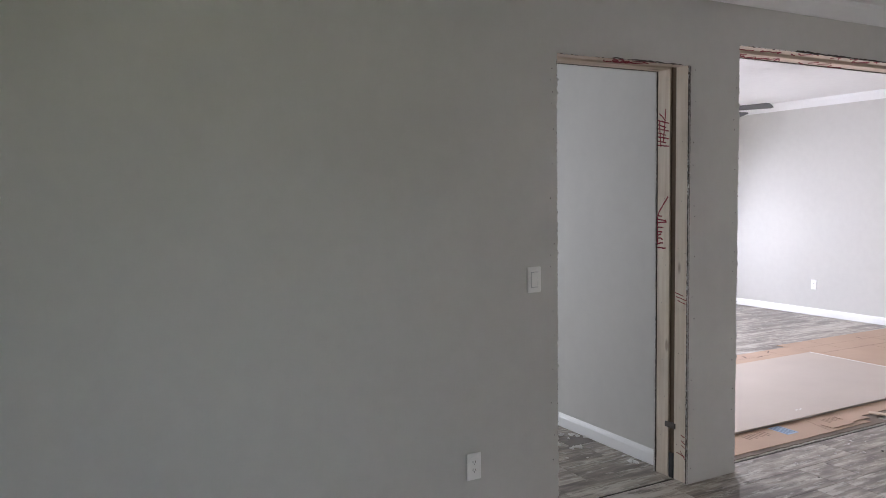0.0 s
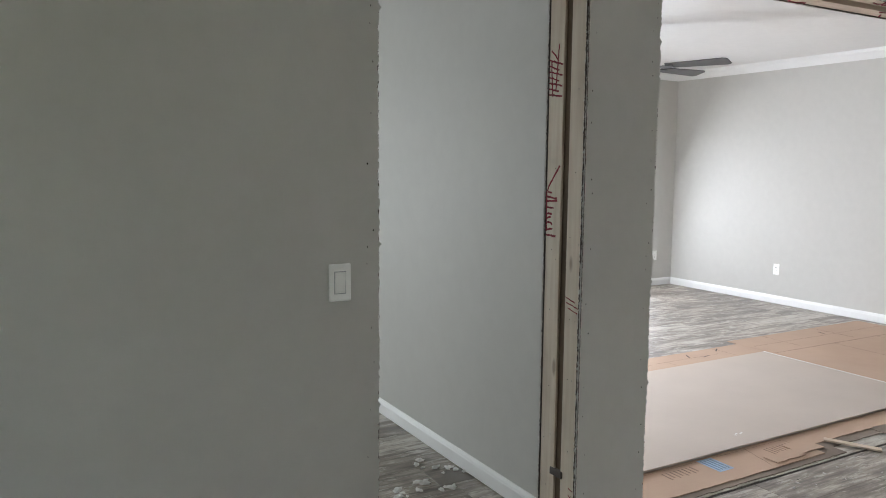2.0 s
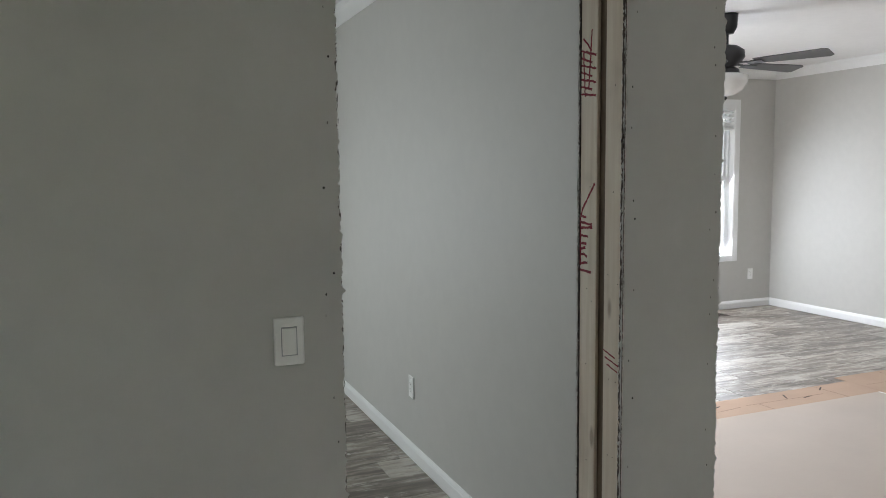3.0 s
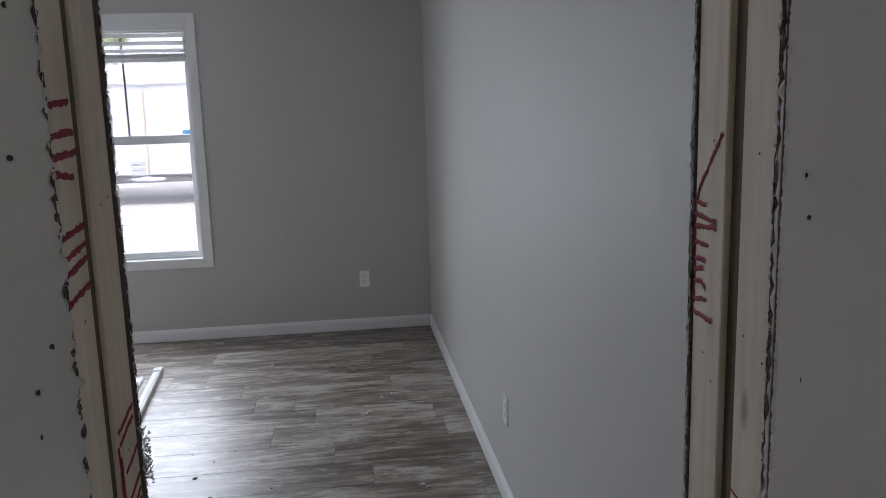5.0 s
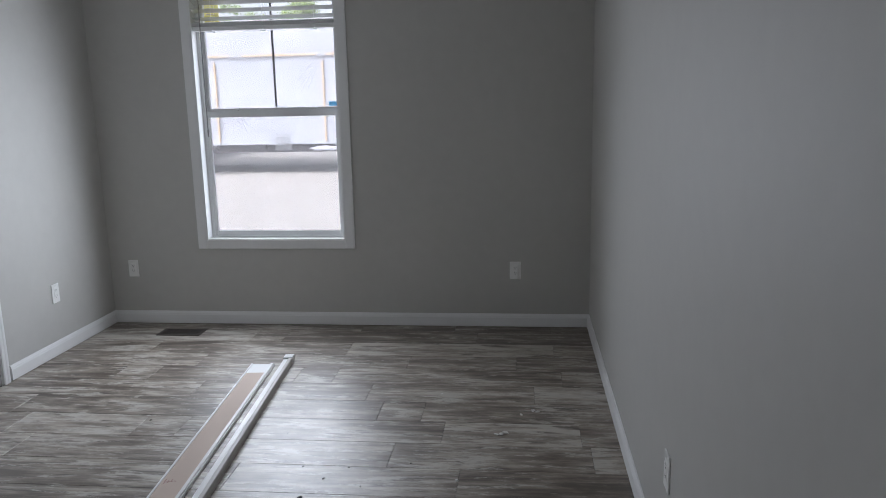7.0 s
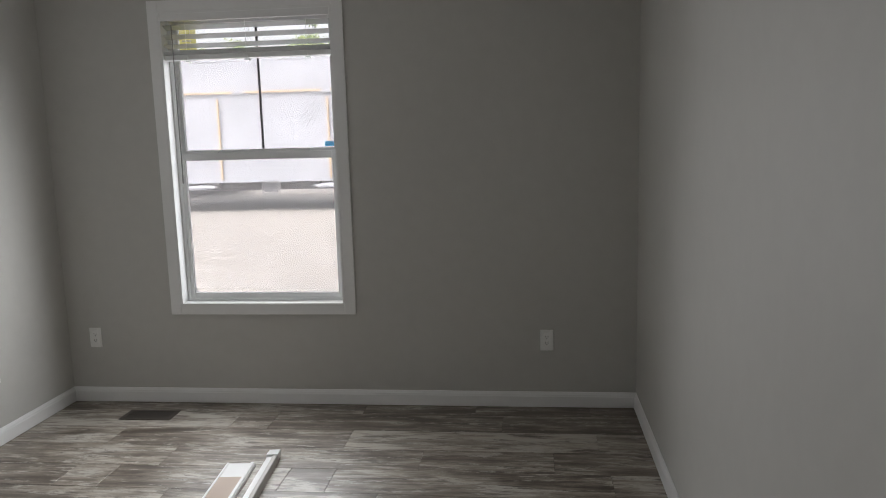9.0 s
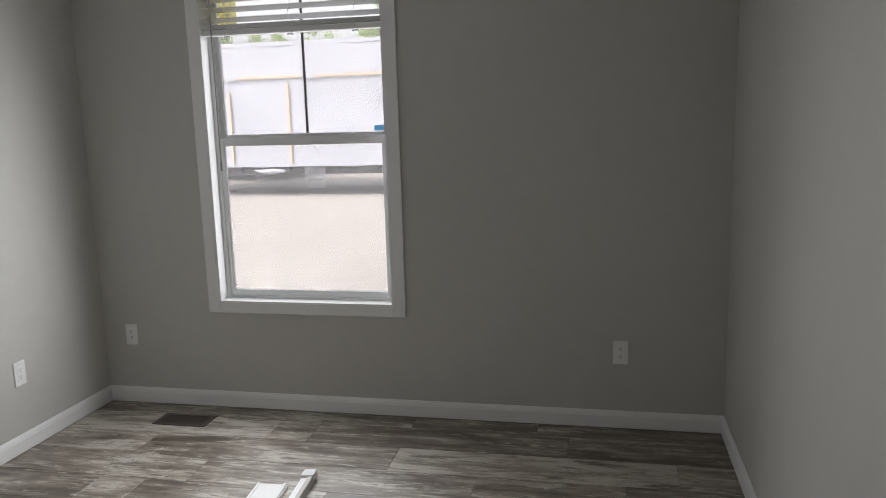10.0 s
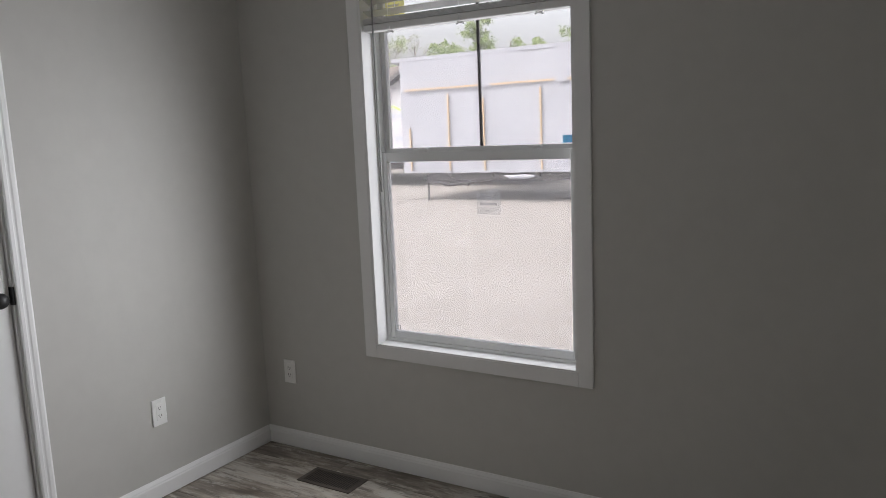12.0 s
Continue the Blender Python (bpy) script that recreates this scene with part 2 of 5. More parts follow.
def make_glass(tint):
    """Clear glass with a translucent white veil that imitates bright haze."""
    k = Nodes("veiled_pane")
    k.base((tint, tint, tint * 1.01))
    k.set("Roughness", 0.0)
    k.set("IOR", 1.45)
    k.set("Transmission Weight", 1.0)
    veil = k.noise(k.coords(), 2.5, 4)
    t, m = k.add("BsdfTranslucent", Color=(0.9, 0.9, 0.92, 1)), k.add("MixShader")
    k.link(k.math("MULTIPLY_ADD", veil, 0.08, 0.10), m.inputs[0])
    k.link(k.b.outputs[0], m.inputs[1])
    k.link(t.outputs[0], m.inputs[2])
    k.link(m.outputs[0], k.t.nodes["Material Output"].inputs["Surface"])
    return k.m


def make_card(name, color, dark):
    k = Nodes(name)
    v = k.coords()
    a, b = k.noise(v, 2.2, 4), k.noise(k.coords((6, 160, 6)), 1.0, 3)
    c = k.ramp(a, (0.3, dark), (0.7, color))
    k.base(k.mix(0.2, c, k.ramp(b, (0.3, dark), (0.7, color))))
    k.set("Roughness", 0.85)
    k.bump(b, 0.1, 0.002)
    return k.m


def make_label(name, color, see_through=0.0):
    """Thin paper that lets daylight through."""
    k = Nodes(name)
    v = k.noise(k.coords(), 30.0, 3)
    c = k.ramp(v, (0.3, tuple(x * 0.95 for x in color)), (0.7, color))
    k.base(c)
    k.set("Roughness", 0.6)
    t, m = k.add("BsdfTranslucent"), k.add("MixShader", Fac=0.85)
    k.link(c, t.inputs["Color"])
    k.link(k.b.outputs[0], m.inputs[1])
    k.link(t.outputs[0], m.inputs[2])
    clear, film = k.add("BsdfTransparent"), k.add("MixShader", Fac=see_through)
    k.link(m.outputs[0], film.inputs[1])
    k.link(clear.outputs[0], film.inputs[2])
    k.link(film.outputs[0], k.t.nodes["Material Output"].inputs["Surface"])
    return k.m


def make_leaf(name, a, b):
    """Thin leaves, lit through from behind, each of its own green."""
    k = Nodes(name)
    geo = k.add("NewGeometry")
    c = k.ramp(geo.outputs["Random Per Island"], (0.0, a), (1.0, b))
    k.base(c)
    k.set("Roughness", 0.6)
    t, m = k.add("BsdfTranslucent"), k.add("MixShader", Fac=0.5)
    k.link(c, t.inputs["Color"])
    k.link(k.b.outputs[0], m.inputs[1])
    k.link(t.outputs[0], m.inputs[2])
    k.link(m.outputs[0], k.t.nodes["Material Output"].inputs["Surface"])
    return k.m


PAINT = make_paint("greige_wall_paint", (0.575, 0.565, 0.537))
CEILING = make_paint("white_ceiling_paint", (0.85, 0.84, 0.83))
# Darker paint for walls out of view, so they bounce less light.
UNSEENWALL = make_paint("dark_unseen_wall_paint", (0.27, 0.27, 0.235))
WHITE = plain("white_trim_paint", (0.87, 0.87, 0.865), 0.36, 0.03, 40, 0.05)
VINYL = plain("white_vinyl", (0.87, 0.88, 0.88), 0.3, 0.02, 30, 0.02)
DEVICE = plain("white_device_plastic", (0.93, 0.93, 0.91), 0.28, 0.02, 30, 0.0)
# Near-black for the shade in slots and ducts, also for the nails.
SHADOWED = plain("recess_shade_and_nail_black", (0.02, 0.02, 0.02), 0.6, 0.1, 30, 0.0)
PLANK = make_planks()
SUBFLOOR = plain("dark_seam", (0.05, 0.043, 0.037), 0.8)
PINE = make_pine("rough_pine", (0.74, 0.66, 0.55), (0.63, 0.53, 0.42))
PINE_X = make_pine("rough_pine_lengthwise", (0.73, 0.62, 0.51), (0.60, 0.48, 0.37), "x")
GYPSUM = plain("torn_gypsum_core", (0.56, 0.54, 0.51), 0.95, 0.3, 90, 0.6, big=30)
BACKPAPER = plain("torn_grey_paper", (0.12, 0.095, 0.082), 0.95, 0.5, 60, 0.6, big=25)
GAPSHADE = plain("brown_gap_shade", (0.13, 0.09, 0.055), 0.9, 0.25, 30, 0.3)
RED = plain("red_lumber_crayon", (0.24, 0.016, 0.030), 0.75, 0.3, 120, 0.3, big=40)
BLACK = plain("black_metal", (0.022, 0.022, 0.024), 0.42, 0.2, 60, 0.05)
FANWOOD = plain("charcoal_fan_blade", (0.07, 0.068, 0.07), 0.5, 0.2, 30, 0.05)
OPAL = plain("opal_glass", (0.85, 0.85, 0.84), 0.25, 0.02, 20, 0.0)
SHEETFACE = make_card("cream_board_face", (0.57, 0.495, 0.435), (0.525, 0.455, 0.40))
SHEETEDGE = plain("grey_board_edge", (0.42, 0.40, 0.38), 0.9, 0.15, 90, 0.2)
CARD = make_card("tan_cardboard", (0.54, 0.385, 0.285), (0.47, 0.33, 0.24))
CARDDARK = make_card("scuffed_cardboard", (0.30, 0.24, 0.19), (0.16, 0.125, 0.10))
BLUE = plain("blue_print", (0.30, 0.42, 0.58), 0.6, 0.1)
STAMP_SHADE = plain("brown_stamp_and_gap_shade", (0.24, 0.165, 0.12), 0.8, 0.3)
SHREDDARK = plain("dark_torn_paper", (0.085, 0.068, 0.06), 0.95, 0.5, 60, 0.3)
INK = plain("dark_print", (0.10, 0.075, 0.06), 0.8, 0.2)
FOAM = plain("white_crumbs", (0.80, 0.79, 0.77), 0.9, 0.08, 60, 0.5)
GRIT = plain("dark_grit", (0.06, 0.055, 0.05), 0.9, 0.3)
TRIMKRAFT = make_card("kraft_trim_wrap", (0.68, 0.565, 0.485), (0.63, 0.515, 0.44))
TRIMGREY = plain("dirty_shaded_trim", (0.52, 0.50, 0.47), 0.5, 0.12, 40, 0.1)
BRONZE = plain("brown_enamel", (0.08, 0.066, 0.056), 0.42, 0.15, 60, 0.05)
YELLOW = make_label("yellow_label", (0.88, 0.82, 0.22), 0.4)
LABELBLUE = make_label("blue_label", (0.10, 0.55, 0.85), 0.3)
PAPER = make_label("white_label", (0.9, 0.9, 0.91), 0.75)
SLAT = make_label("white_blind_slat", (0.9, 0.9, 0.89), 0.3)
GREYINK_SHADE = plain("grey_print_and_shade", (0.42, 0.43, 0.45), 0.7, 0.1)
PALEINK = make_label("pale_print", (0.8, 0.8, 0.82), 0.7)
WAND = plain("clear_grey_wand", (0.33, 0.33, 0.33), 0.2, 0.05, 30, 0.0)
GRAVEL = make_gravel()
WRAP = make_wrap()
BATTEN = make_pine("outdoor_batten", (0.52, 0.37, 0.22), (0.45, 0.31, 0.18), "x")
STEEL = plain("dark_chassis_steel", (0.055, 0.05, 0.05), 0.65, 0.3, 20, 0.2)
SHINGLE = plain("grey_brown_shingle", (0.22, 0.19, 0.175), 0.9, 0.2, 30, 0.4)
HOUSEWRAP = plain("pale_house_wrap", (0.50, 0.50, 0.525), 0.6, 0.03, 5, 0.1)
LOGOGREEN = plain("lime_print", (0.42, 0.56, 0.10), 0.6, 0.05)
LOGOBLUE = plain("pale_blue_print", (0.16, 0.28, 0.48), 0.6, 0.05)
BARK = plain("grey_bark", (0.17, 0.145, 0.12), 0.9, 0.3, 12, 0.6)
LEAF = make_leaf("spring_leaves", (0.24, 0.33, 0.10), (0.40, 0.49, 0.20))
LEAFPALE = make_leaf("pale_buds", (0.27, 0.30, 0.15), (0.38, 0.39, 0.24))
GLASS = make_glass(0.86)
SIDING = plain("outer_sheathing", (0.45, 0.43, 0.40), 0.8)


# ---- ground ----
ground = part("ground", box_bm(-600, 600, -600, 600, GROUND - 0.5, GROUND), GRAVEL)
tagged(ground, "pale beige gravel and sand yard", "ground", kind="structure")

# ---- doubled middle wall with its two raw openings ----
rnd = random.Random(5)
wall_mid = thing("wall_middle", "greige painted doubled wall with two raw cut openings", "wall", kind="structure")

def panels(dx0, dx1, dz, ox0, oz, deep, step, bite):
    """Outlines of the boards round the two openings, each with its hacked sides."""
    hack = lambda p, q, k=1.0: ragged(p, q, rnd, step=step, deep=deep * k, bite=bite * k)
    return [
        [(WX, 0.0)] + hack((dx0, 0.0), (dx0, dz), 1.0) + [(dx0, dz), (dx0, 2.6), (WX, 2.6)],
        hack((dx0, dz), (dx1, dz), 0.6) + [(dx1, dz), (dx1, 2.6), (dx0, 2.6)],
        [(dx1, 0.0)] + hack((ox0, 0.0), (ox0, oz), 1.0) + [(ox0, oz), (ox0, 2.6), (dx1, 2.6)] + hack((dx1, dz), (dx1, 0.0), 0.7),
        hack((ox0, oz), (OX1, oz), 0.8) + [(OX1, oz), (OX1, 2.6), (ox0, 2.6)],
        [(OX1, 0.0), (GX1, 0.0), (GX1, 2.6), (OX1, 2.6)]]


def plates(outlines, d0, d1):
    bm = bmesh.new()
    for o in outlines:
        b = slab(o, d0, d1)
        me = bpy.data.meshes.new("tmp")
        b.to_mesh(me)
        b.free()
        bm.from_mesh(me)
        bpy.data.meshes.remove(me)
    return bm


outlines = panels(DX0, DX1, DZ, OX0, OZ, 0.0075, 0.009, -0.008)
part("front_board", plates(outlines, FW, FW + 0.0025), PAINT, wall_mid, "greige painted gypsum board with a hacked edge")
part("front_core", plates(outlines, FW + 0.0026, FW + 0.0058), GYPSUM, wall_mid, "torn pale gypsum core")
part("front_paper", plates(panels(DX0 - 0.001, DX1 + 0.001, DZ + 0.001, OX0 - 0.001, OZ + 0.001, 0.005, 0.006, 0.004), FW + 0.0059, FW + 0.0137), BACKPAPER, wall_mid, "dark torn paper edge")
part("back_paper", plates(panels(DX0 - 0.002, DX1 - 0.001, DZ, OX0, OZ - 0.01, 0.0035, 0.004, 0.003), FB - 0.0135, FB - 0.0096), BACKPAPER, wall_mid, "dark torn paper edge")
part("back_core", plates(panels(DX0 - 0.003, DX1 - 0.0015, DZ, OX0, OZ - 0.01, 0.002, 0.006, 0.001), FB - 0.0095, FB - 0.0041), GYPSUM, wall_mid, "torn pale gypsum core")
outlines = panels(DX0 - 0.004, DX1 - 0.002, DZ, OX0, OZ - 0.01, 0.0025, 0.007, -0.003)
part("back_board", plates(outlines, FB - 0.004, FB), PAINT, wall_mid, "greige painted gypsum board")

F0, F1, B0, B1 = FW + 0.014, 2.631, 2.668, FB - 0.014
for name, x0, x1, y0, y1, z0, z1, m in (
        ("stud", DX1 + 0.003, DX1 + 0.041, F0, F1, 0.0, DZ + 0.04, PINE),
        ("stud", DX1 + 0.001, DX1 + 0.039, B0, B1, 0.0, DZ + 0.04, PINE),
        ("stud", DX0 - 0.042, DX0 - 0.004, F0, F1, 0.0, DZ + 0.04, PINE),
        ("stud", DX0 - 0.044, DX0 - 0.006, B0, B1, 0.0, DZ + 0.04, PINE),
        ("stud", OX0 - 0.041, OX0 - 0.003, F0, F1, 0.0, OZ + 0.04, PINE),
        ("stud", OX0 - 0.041, OX0 - 0.003, B0, B1, 0.0, OZ + 0.04, PINE),
        ("stud", OX1 + 0.003, OX1 + 0.041, F0, F1, 0.0, OZ + 0.04, PINE),
        ("stud", OX1 + 0.003, OX1 + 0.041, B0, B1, 0.0, OZ + 0.04, PINE),
        ("header", DX0 - 0.003, DX1 + 0.002, F0, F1, DZ + 0.004, DZ + 0.042, PINE_X),
        ("header", DX0 - 0.005, DX1, B0, B1, DZ + 0.002, DZ + 0.042, PINE_X),
        ("header", OX0 - 0.002, OX1 + 0.002, F0, F1, OZ + 0.004, OZ + 0.042, PINE_X),
        ("header", OX0 - 0.002, OX1 + 0.002, B0, B1, OZ - 0.006, OZ + 0.042, PINE_X)):
    part(name, box_bm(x0, x1, y0, y1, z0, z1, bevel=0.003), m, wall_mid, "bare sawn pine framing")
# Added strips carry the dark of the shaded gap between the studs.
for x in (DX0 - 0.018, DX1 + 0.010, OX0 - 0.018, OX1 + 0.010):
    part("seam_filler", box_bm(x, x + 0.006, F1 + 0.001, B0 - 0.001, 0.0, 2.2), GAPSHADE, wall_mid, "brown strip with the joint's shade in its colour")
for x0, x1, z in ((DX0, DX1, DZ + 0.024), (OX0, OX1, OZ + 0.024)):
    part("seam_filler", box_bm(x0, x1, F1 + 0.001, B0 - 0.001, z, z + 0.006), GAPSHADE, wall_mid, "brown strip with the joint's shade in its colour")
part("joint_bracket", box_bm(DX1 - 0.004, DX1 + 0.012, F1 - 0.012, B0 + 0.02, 0.262, 0.290, bevel=0.002), BRONZE, wall_mid, "small dark metal strap")
part("joint_plate", box_bm(DX1 + 0.002, DX1 + 0.02, F1 + 0.003, B0 - 0.002, 0.0, 0.13, bevel=0.003), BLACK, wall_mid, "black foot plate in the joint")


def strokes(name, x, face, marks, width=0.007):
    """Crayon strokes on a stud's face; marks are (y0, z0, y1, z1)."""
    bm = bmesh.new()
    for y0, z0, y1, z1 in marks:
        a, b = Vector((0, y0, z0)), Vector((0, y1, z1))
        d = (b - a).normalized()
        s = Vector((0, -d.z, d.y))
        n = max(3, int((b - a).length / 0.006))
        rows = []
        for i in range(n + 1):
            p = a.lerp(b, i / n)
            w = width * 0.5 * rnd.uniform(0.65, 1.1)
            p += s * rnd.uniform(-0.0012, 0.0012)
            rows.append([bm.verts.new((x, *(p + s * w).yz)), bm.verts.new((x + face * 0.0014, *p.yz)), bm.verts.new((x, *(p - s * w).yz))])
        for r, q in zip(rows, rows[1:]):
            bm.faces.new((r[0], r[1], q[1], q[0]))
            bm.faces.new((r[1], r[2], q[2], q[1]))
    bmesh.ops.recalc_face_normals(bm, faces=bm.faces)
    return part(name, bm, RED, wall_mid, "red crayon strokes on the framing")


BE = B1 - 0.003
XB, XF = DX1 + 0.0006, DX1 + 0.0026
strokes("crayon_mark", XB, -1, [(B0 + 0.009, 1.448, BE - 0.012, 1.372), (BE - 0.012, 1.372, BE - 0.002, 1.352)] + [
    (BE - 0.004, 1.349, 2.719, 1.347), (BE, 1.331, 2.689, 1.326), (BE, 1.314, 2.687, 1.318), (BE, 1.291, 2.708, 1.289), (BE, 1.267, 2.717, 1.267),
    (BE, 1.250, 2.723, 1.256), (BE, 1.233, 2.730, 1.236), (2.730, 1.236, 2.714, 1.227), (BE, 1.206, 2.711, 1.212), (BE, 1.186, 2.692, 1.184),
    (BE + 0.001, 1.352, BE - 0.001, 1.20)], 0.0085)
strokes("crayon_mark", XB, -1, [(BE, 1.71 + i * 0.021, B0 + 0.006 + 0.02 * (i % 2), 1.70 + i * 0.019) for i in range(7)] +
        [(BE - 0.01, 1.87, B0 + 0.03, 1.83), (B0 + 0.03, 1.89, B0 + 0.045, 1.72), (BE - 0.01, 1.83, BE - 0.02, 1.70)])
strokes("crayon_mark", XF, -1, [(F1 - 0.004, 0.965, F0 + 0.02, 0.95), (F1 - 0.01, 0.945, F0 + 0.004, 0.93), (F1 - 0.02, 0.925, F0 + 0.006, 0.912)], 0.005)
strokes("crayon_mark", XF, -1, [(F1 - 0.02, 0.145, F0 + 0.004, 0.135), (F1 - 0.045, 0.16, F0 + 0.002, 0.12), (F0 + 0.03, 0.24, F0 + 0.004, 0.235),
                               (F0 + 0.03, 0.215, F0 + 0.004, 0.20), (F0 + 0.026, 0.19, F0 + 0.004, 0.18)], 0.005)
XL, XK = DX0 - 0.0036, DX0 - 0.0056
strokes("crayon_mark", XL, 1, [(F0 + 0.004, 1.502, F1 - 0.012, 1.508), (F0 + 0.004, 1.470, F1 - 0.008, 1.474), (F0 + 0.004, 1.447, F1 - 0.004, 1.452), (F0 + 0.008, 1.430, F1 - 0.02, 1.424),
                              (F0 + 0.004, 1.360, F1 - 0.002, 1.369), (F0 + 0.004, 1.337, F1 - 0.004, 1.347), (F0 + 0.004, 1.320, F1 - 0.004, 1.330), (F0 + 0.004, 1.288, F1 - 0.002, 1.299)], 0.009)
strokes("crayon_mark", XK, 1, [(B0 + 0.006, 1.090, B1 - 0.010, 1.106), (B0 + 0.008, 1.073, B1 - 0.014, 1.091), (B0 + 0.024, 1.028, B1 - 0.006, 1.045), (B0 + 0.004, 1.075, B0 + 0.006, 0.90),
                              (B0 + 0.010, 1.06, B0 + 0.012, 1.0), (B0 + 0.030, 0.988, B1 - 0.006, 1.004), (B0 + 0.026, 0.966, B1 - 0.008, 0.984), (B0 + 0.012, 0.94, B1 - 0.010, 0.972), (B0 + 0.012, 0.92, B1 - 0.012, 0.95)], 0.008)


def header_strokes(x0, x1, z, y0, y1, n):
    bm = bmesh.new()
    for i in range(n):
        x = rnd.uniform(x0, x1)
        a = Vector((x, rnd.uniform(y0 + 0.004, y1 - 0.02), z - 0.0004))
        for _ in range(rnd.choice((1, 2, 4, 5))):
            b = Vector((a.x + rnd.uniform(0.015, 0.05), min(max(a.y + rnd.choice((-1, 1)) * rnd.uniform(0.01, 0.05), y0 + 0.004), y1 - 0.004), a.z))
            tube(bm, a, b, 0.0042, 0.0036, 5)
            a = b
    part("crayon_mark", bm, RED, wall_mid, "red crayon strokes on the framing")


header_strokes(DX0 + 0.05, DX1 - 0.15, DZ + 0.004, F0, F1, 6)
header_strokes(OX0, OX0 + 2.4, OZ + 0.004, F0, F1, 20)
header_strokes(OX0, OX0 + 2.4, OZ - 0.006, B0, B1, 20)

for x0, x1, hgt in ((OX0 + 0.42, OX0 + 1.35, 0.008), (OX0 + 1.5, OX0 + 2.9, 0.011), (DX0 + 0.3, DX1 - 0.05, 0.004)):
    z = OZ if x0 > OX0 else DZ
    strip = ragged((x0, z - 0.002), (x1, z - 0.002), rnd, step=0.02, deep=0.004) + ragged((x1, z + 0.002), (x0, z + hgt), rnd, step=0.02, deep=0.005)
    part("torn_paper", slab(strip, FW - 0.0015, FW + 0.003), SHREDDARK, wall_mid, "dark strip where the face paper is torn off")

for x, dark, pale in ((DX1, 0.002, 0.0075),):
    for u0, u1, m, label, out in ((0.0, pale, GYPSUM, "chalky gypsum where the paint is torn off", 0.0006), (0.0, dark, BACKPAPER, "dark torn paper edge", 0.0013)):
        side = 1 if dark > 0 else -1
        band = [(x, 0.005), (x, DZ - 0.002)] + ragged((x + u1, DZ - 0.002), (x + u1, 0.005), rnd, step=0.004, deep=0.0022) + [(x + u1, 0.005)]
        part("torn_band", slab(band if side < 0 else band[::-1], FW - out, FW + 0.0002), m, wall_mid, label)

nail = lathe([(0.0, -0.001), (0.0024, -0.0008), (0.0033, 0.0)], 8)
nail_me = bpy.data.meshes.new("nail_hole")
nail.to_mesh(nail_me)
nail.free()
nail_me.materials.append(SHADOWED)
for x, side in ((DX0, -1), (DX1, 1), (OX0, -1)):
    z = 0.08
    while z < 2.1:
        ob = new("nail_hole", nail_me)
        ob.parent = wall_mid
        ob.matrix_basis = pose(x + side * rnd.uniform(0.015, 0.04), FW - 0.0006, z, 90, 0, rnd.uniform(0, 90))
        z += rnd.choice((0.05, 0.11, 0.15, 0.2))


for x, y, turn in ((XF, 2.59, -90), (XB, 2.71, -90), (XL, 2.60, 90), (XK, 2.715, 90)):
    z = 0.2
    while z < 2.0:
        for dy in ((0,) if rnd.random() < 0.5 else (-0.018, 0.016)):
            ob = new("nail_head", nail_me)
            ob.parent = wall_mid
            ob.matrix_basis = pose(x, y + dy + rnd.uniform(-0.01, 0.01), z + rnd.uniform(-0.02, 0.02), 90, 0, turn) @ Matrix.Scale(0.6, 4)
        z += rnd.uniform(0.18, 0.36)


def shreds(x0, x1, y, z0, z1, n, lean):
    """Fluffy torn paper and gypsum at an edge."""
    bm = bmesh.new()
    for _ in range(n):
        c = Vector((rnd.uniform(x0, x1), y + rnd.uniform(-0.003, 0.006), rnd.gauss((z0 + z1) / 2, (z1 - z0) / 4)))
        tube(bm, c, c + Vector((lean * rnd.uniform(0.001, 0.004), rnd.uniform(-0.002, 0.003), rnd.uniform(-0.006, 0.006))), rnd.uniform(0.0006, 0.0013), 0.0004, 5)
    return bm


part("torn_edge", shreds(DX0 - 0.004, DX0 + 0.006, FB - 0.004, 0.98, 1.06, 160, 1), FOAM, wall_mid, "white torn fluff")
part("torn_edge", shreds(DX0 - 0.005, DX0 - 0.003, FB - 0.004, 1.15, 1.75, 260, 1), FOAM, wall_mid, "white torn fluff")

def fringe(x, y, z0, z1, n, lean, material, label):
    """Small torn curls all along a hacked edge."""
    bm = bmesh.new()
    for _ in range(n):
        c = Vector((x + rnd.uniform(-0.002, 0.002), y + rnd.uniform(-0.002, 0.002), rnd.uniform(z0, z1)))
        tip = Vector((lean * rnd.uniform(0.0, 0.0016), rnd.uniform(-0.001, 0.001), rnd.gauss(0, 0.009)))
        tube(bm, c, c + tip, rnd.uniform(0.0006, 0.0014), 0.0004, 5)
    part("torn_edge", bm, material, wall_mid, label)


for x, y, lean, top in ((DX1 - 0.001, FB - 0.009, -1, DZ), (DX1, FW + 0.011, -1, DZ), (DX0, FW + 0.006, 1, DZ), (DX0 - 0.002, FB - 0.008, 1, DZ), (OX0, FW + 0.006, 1, OZ)):
    fringe(x, y - 0.002, 0.02, top, 420, lean, SHREDDARK, "dark torn paper curls")
    fringe(x, y + 0.002, 0.02, top, 200, lean, FOAM, "white torn fluff")

# ---- outer walls, partition, ceilings ----
WT = 0.14
W1 = (0.52, 1.460, 0.577, 2.165)
WDX = 6.213


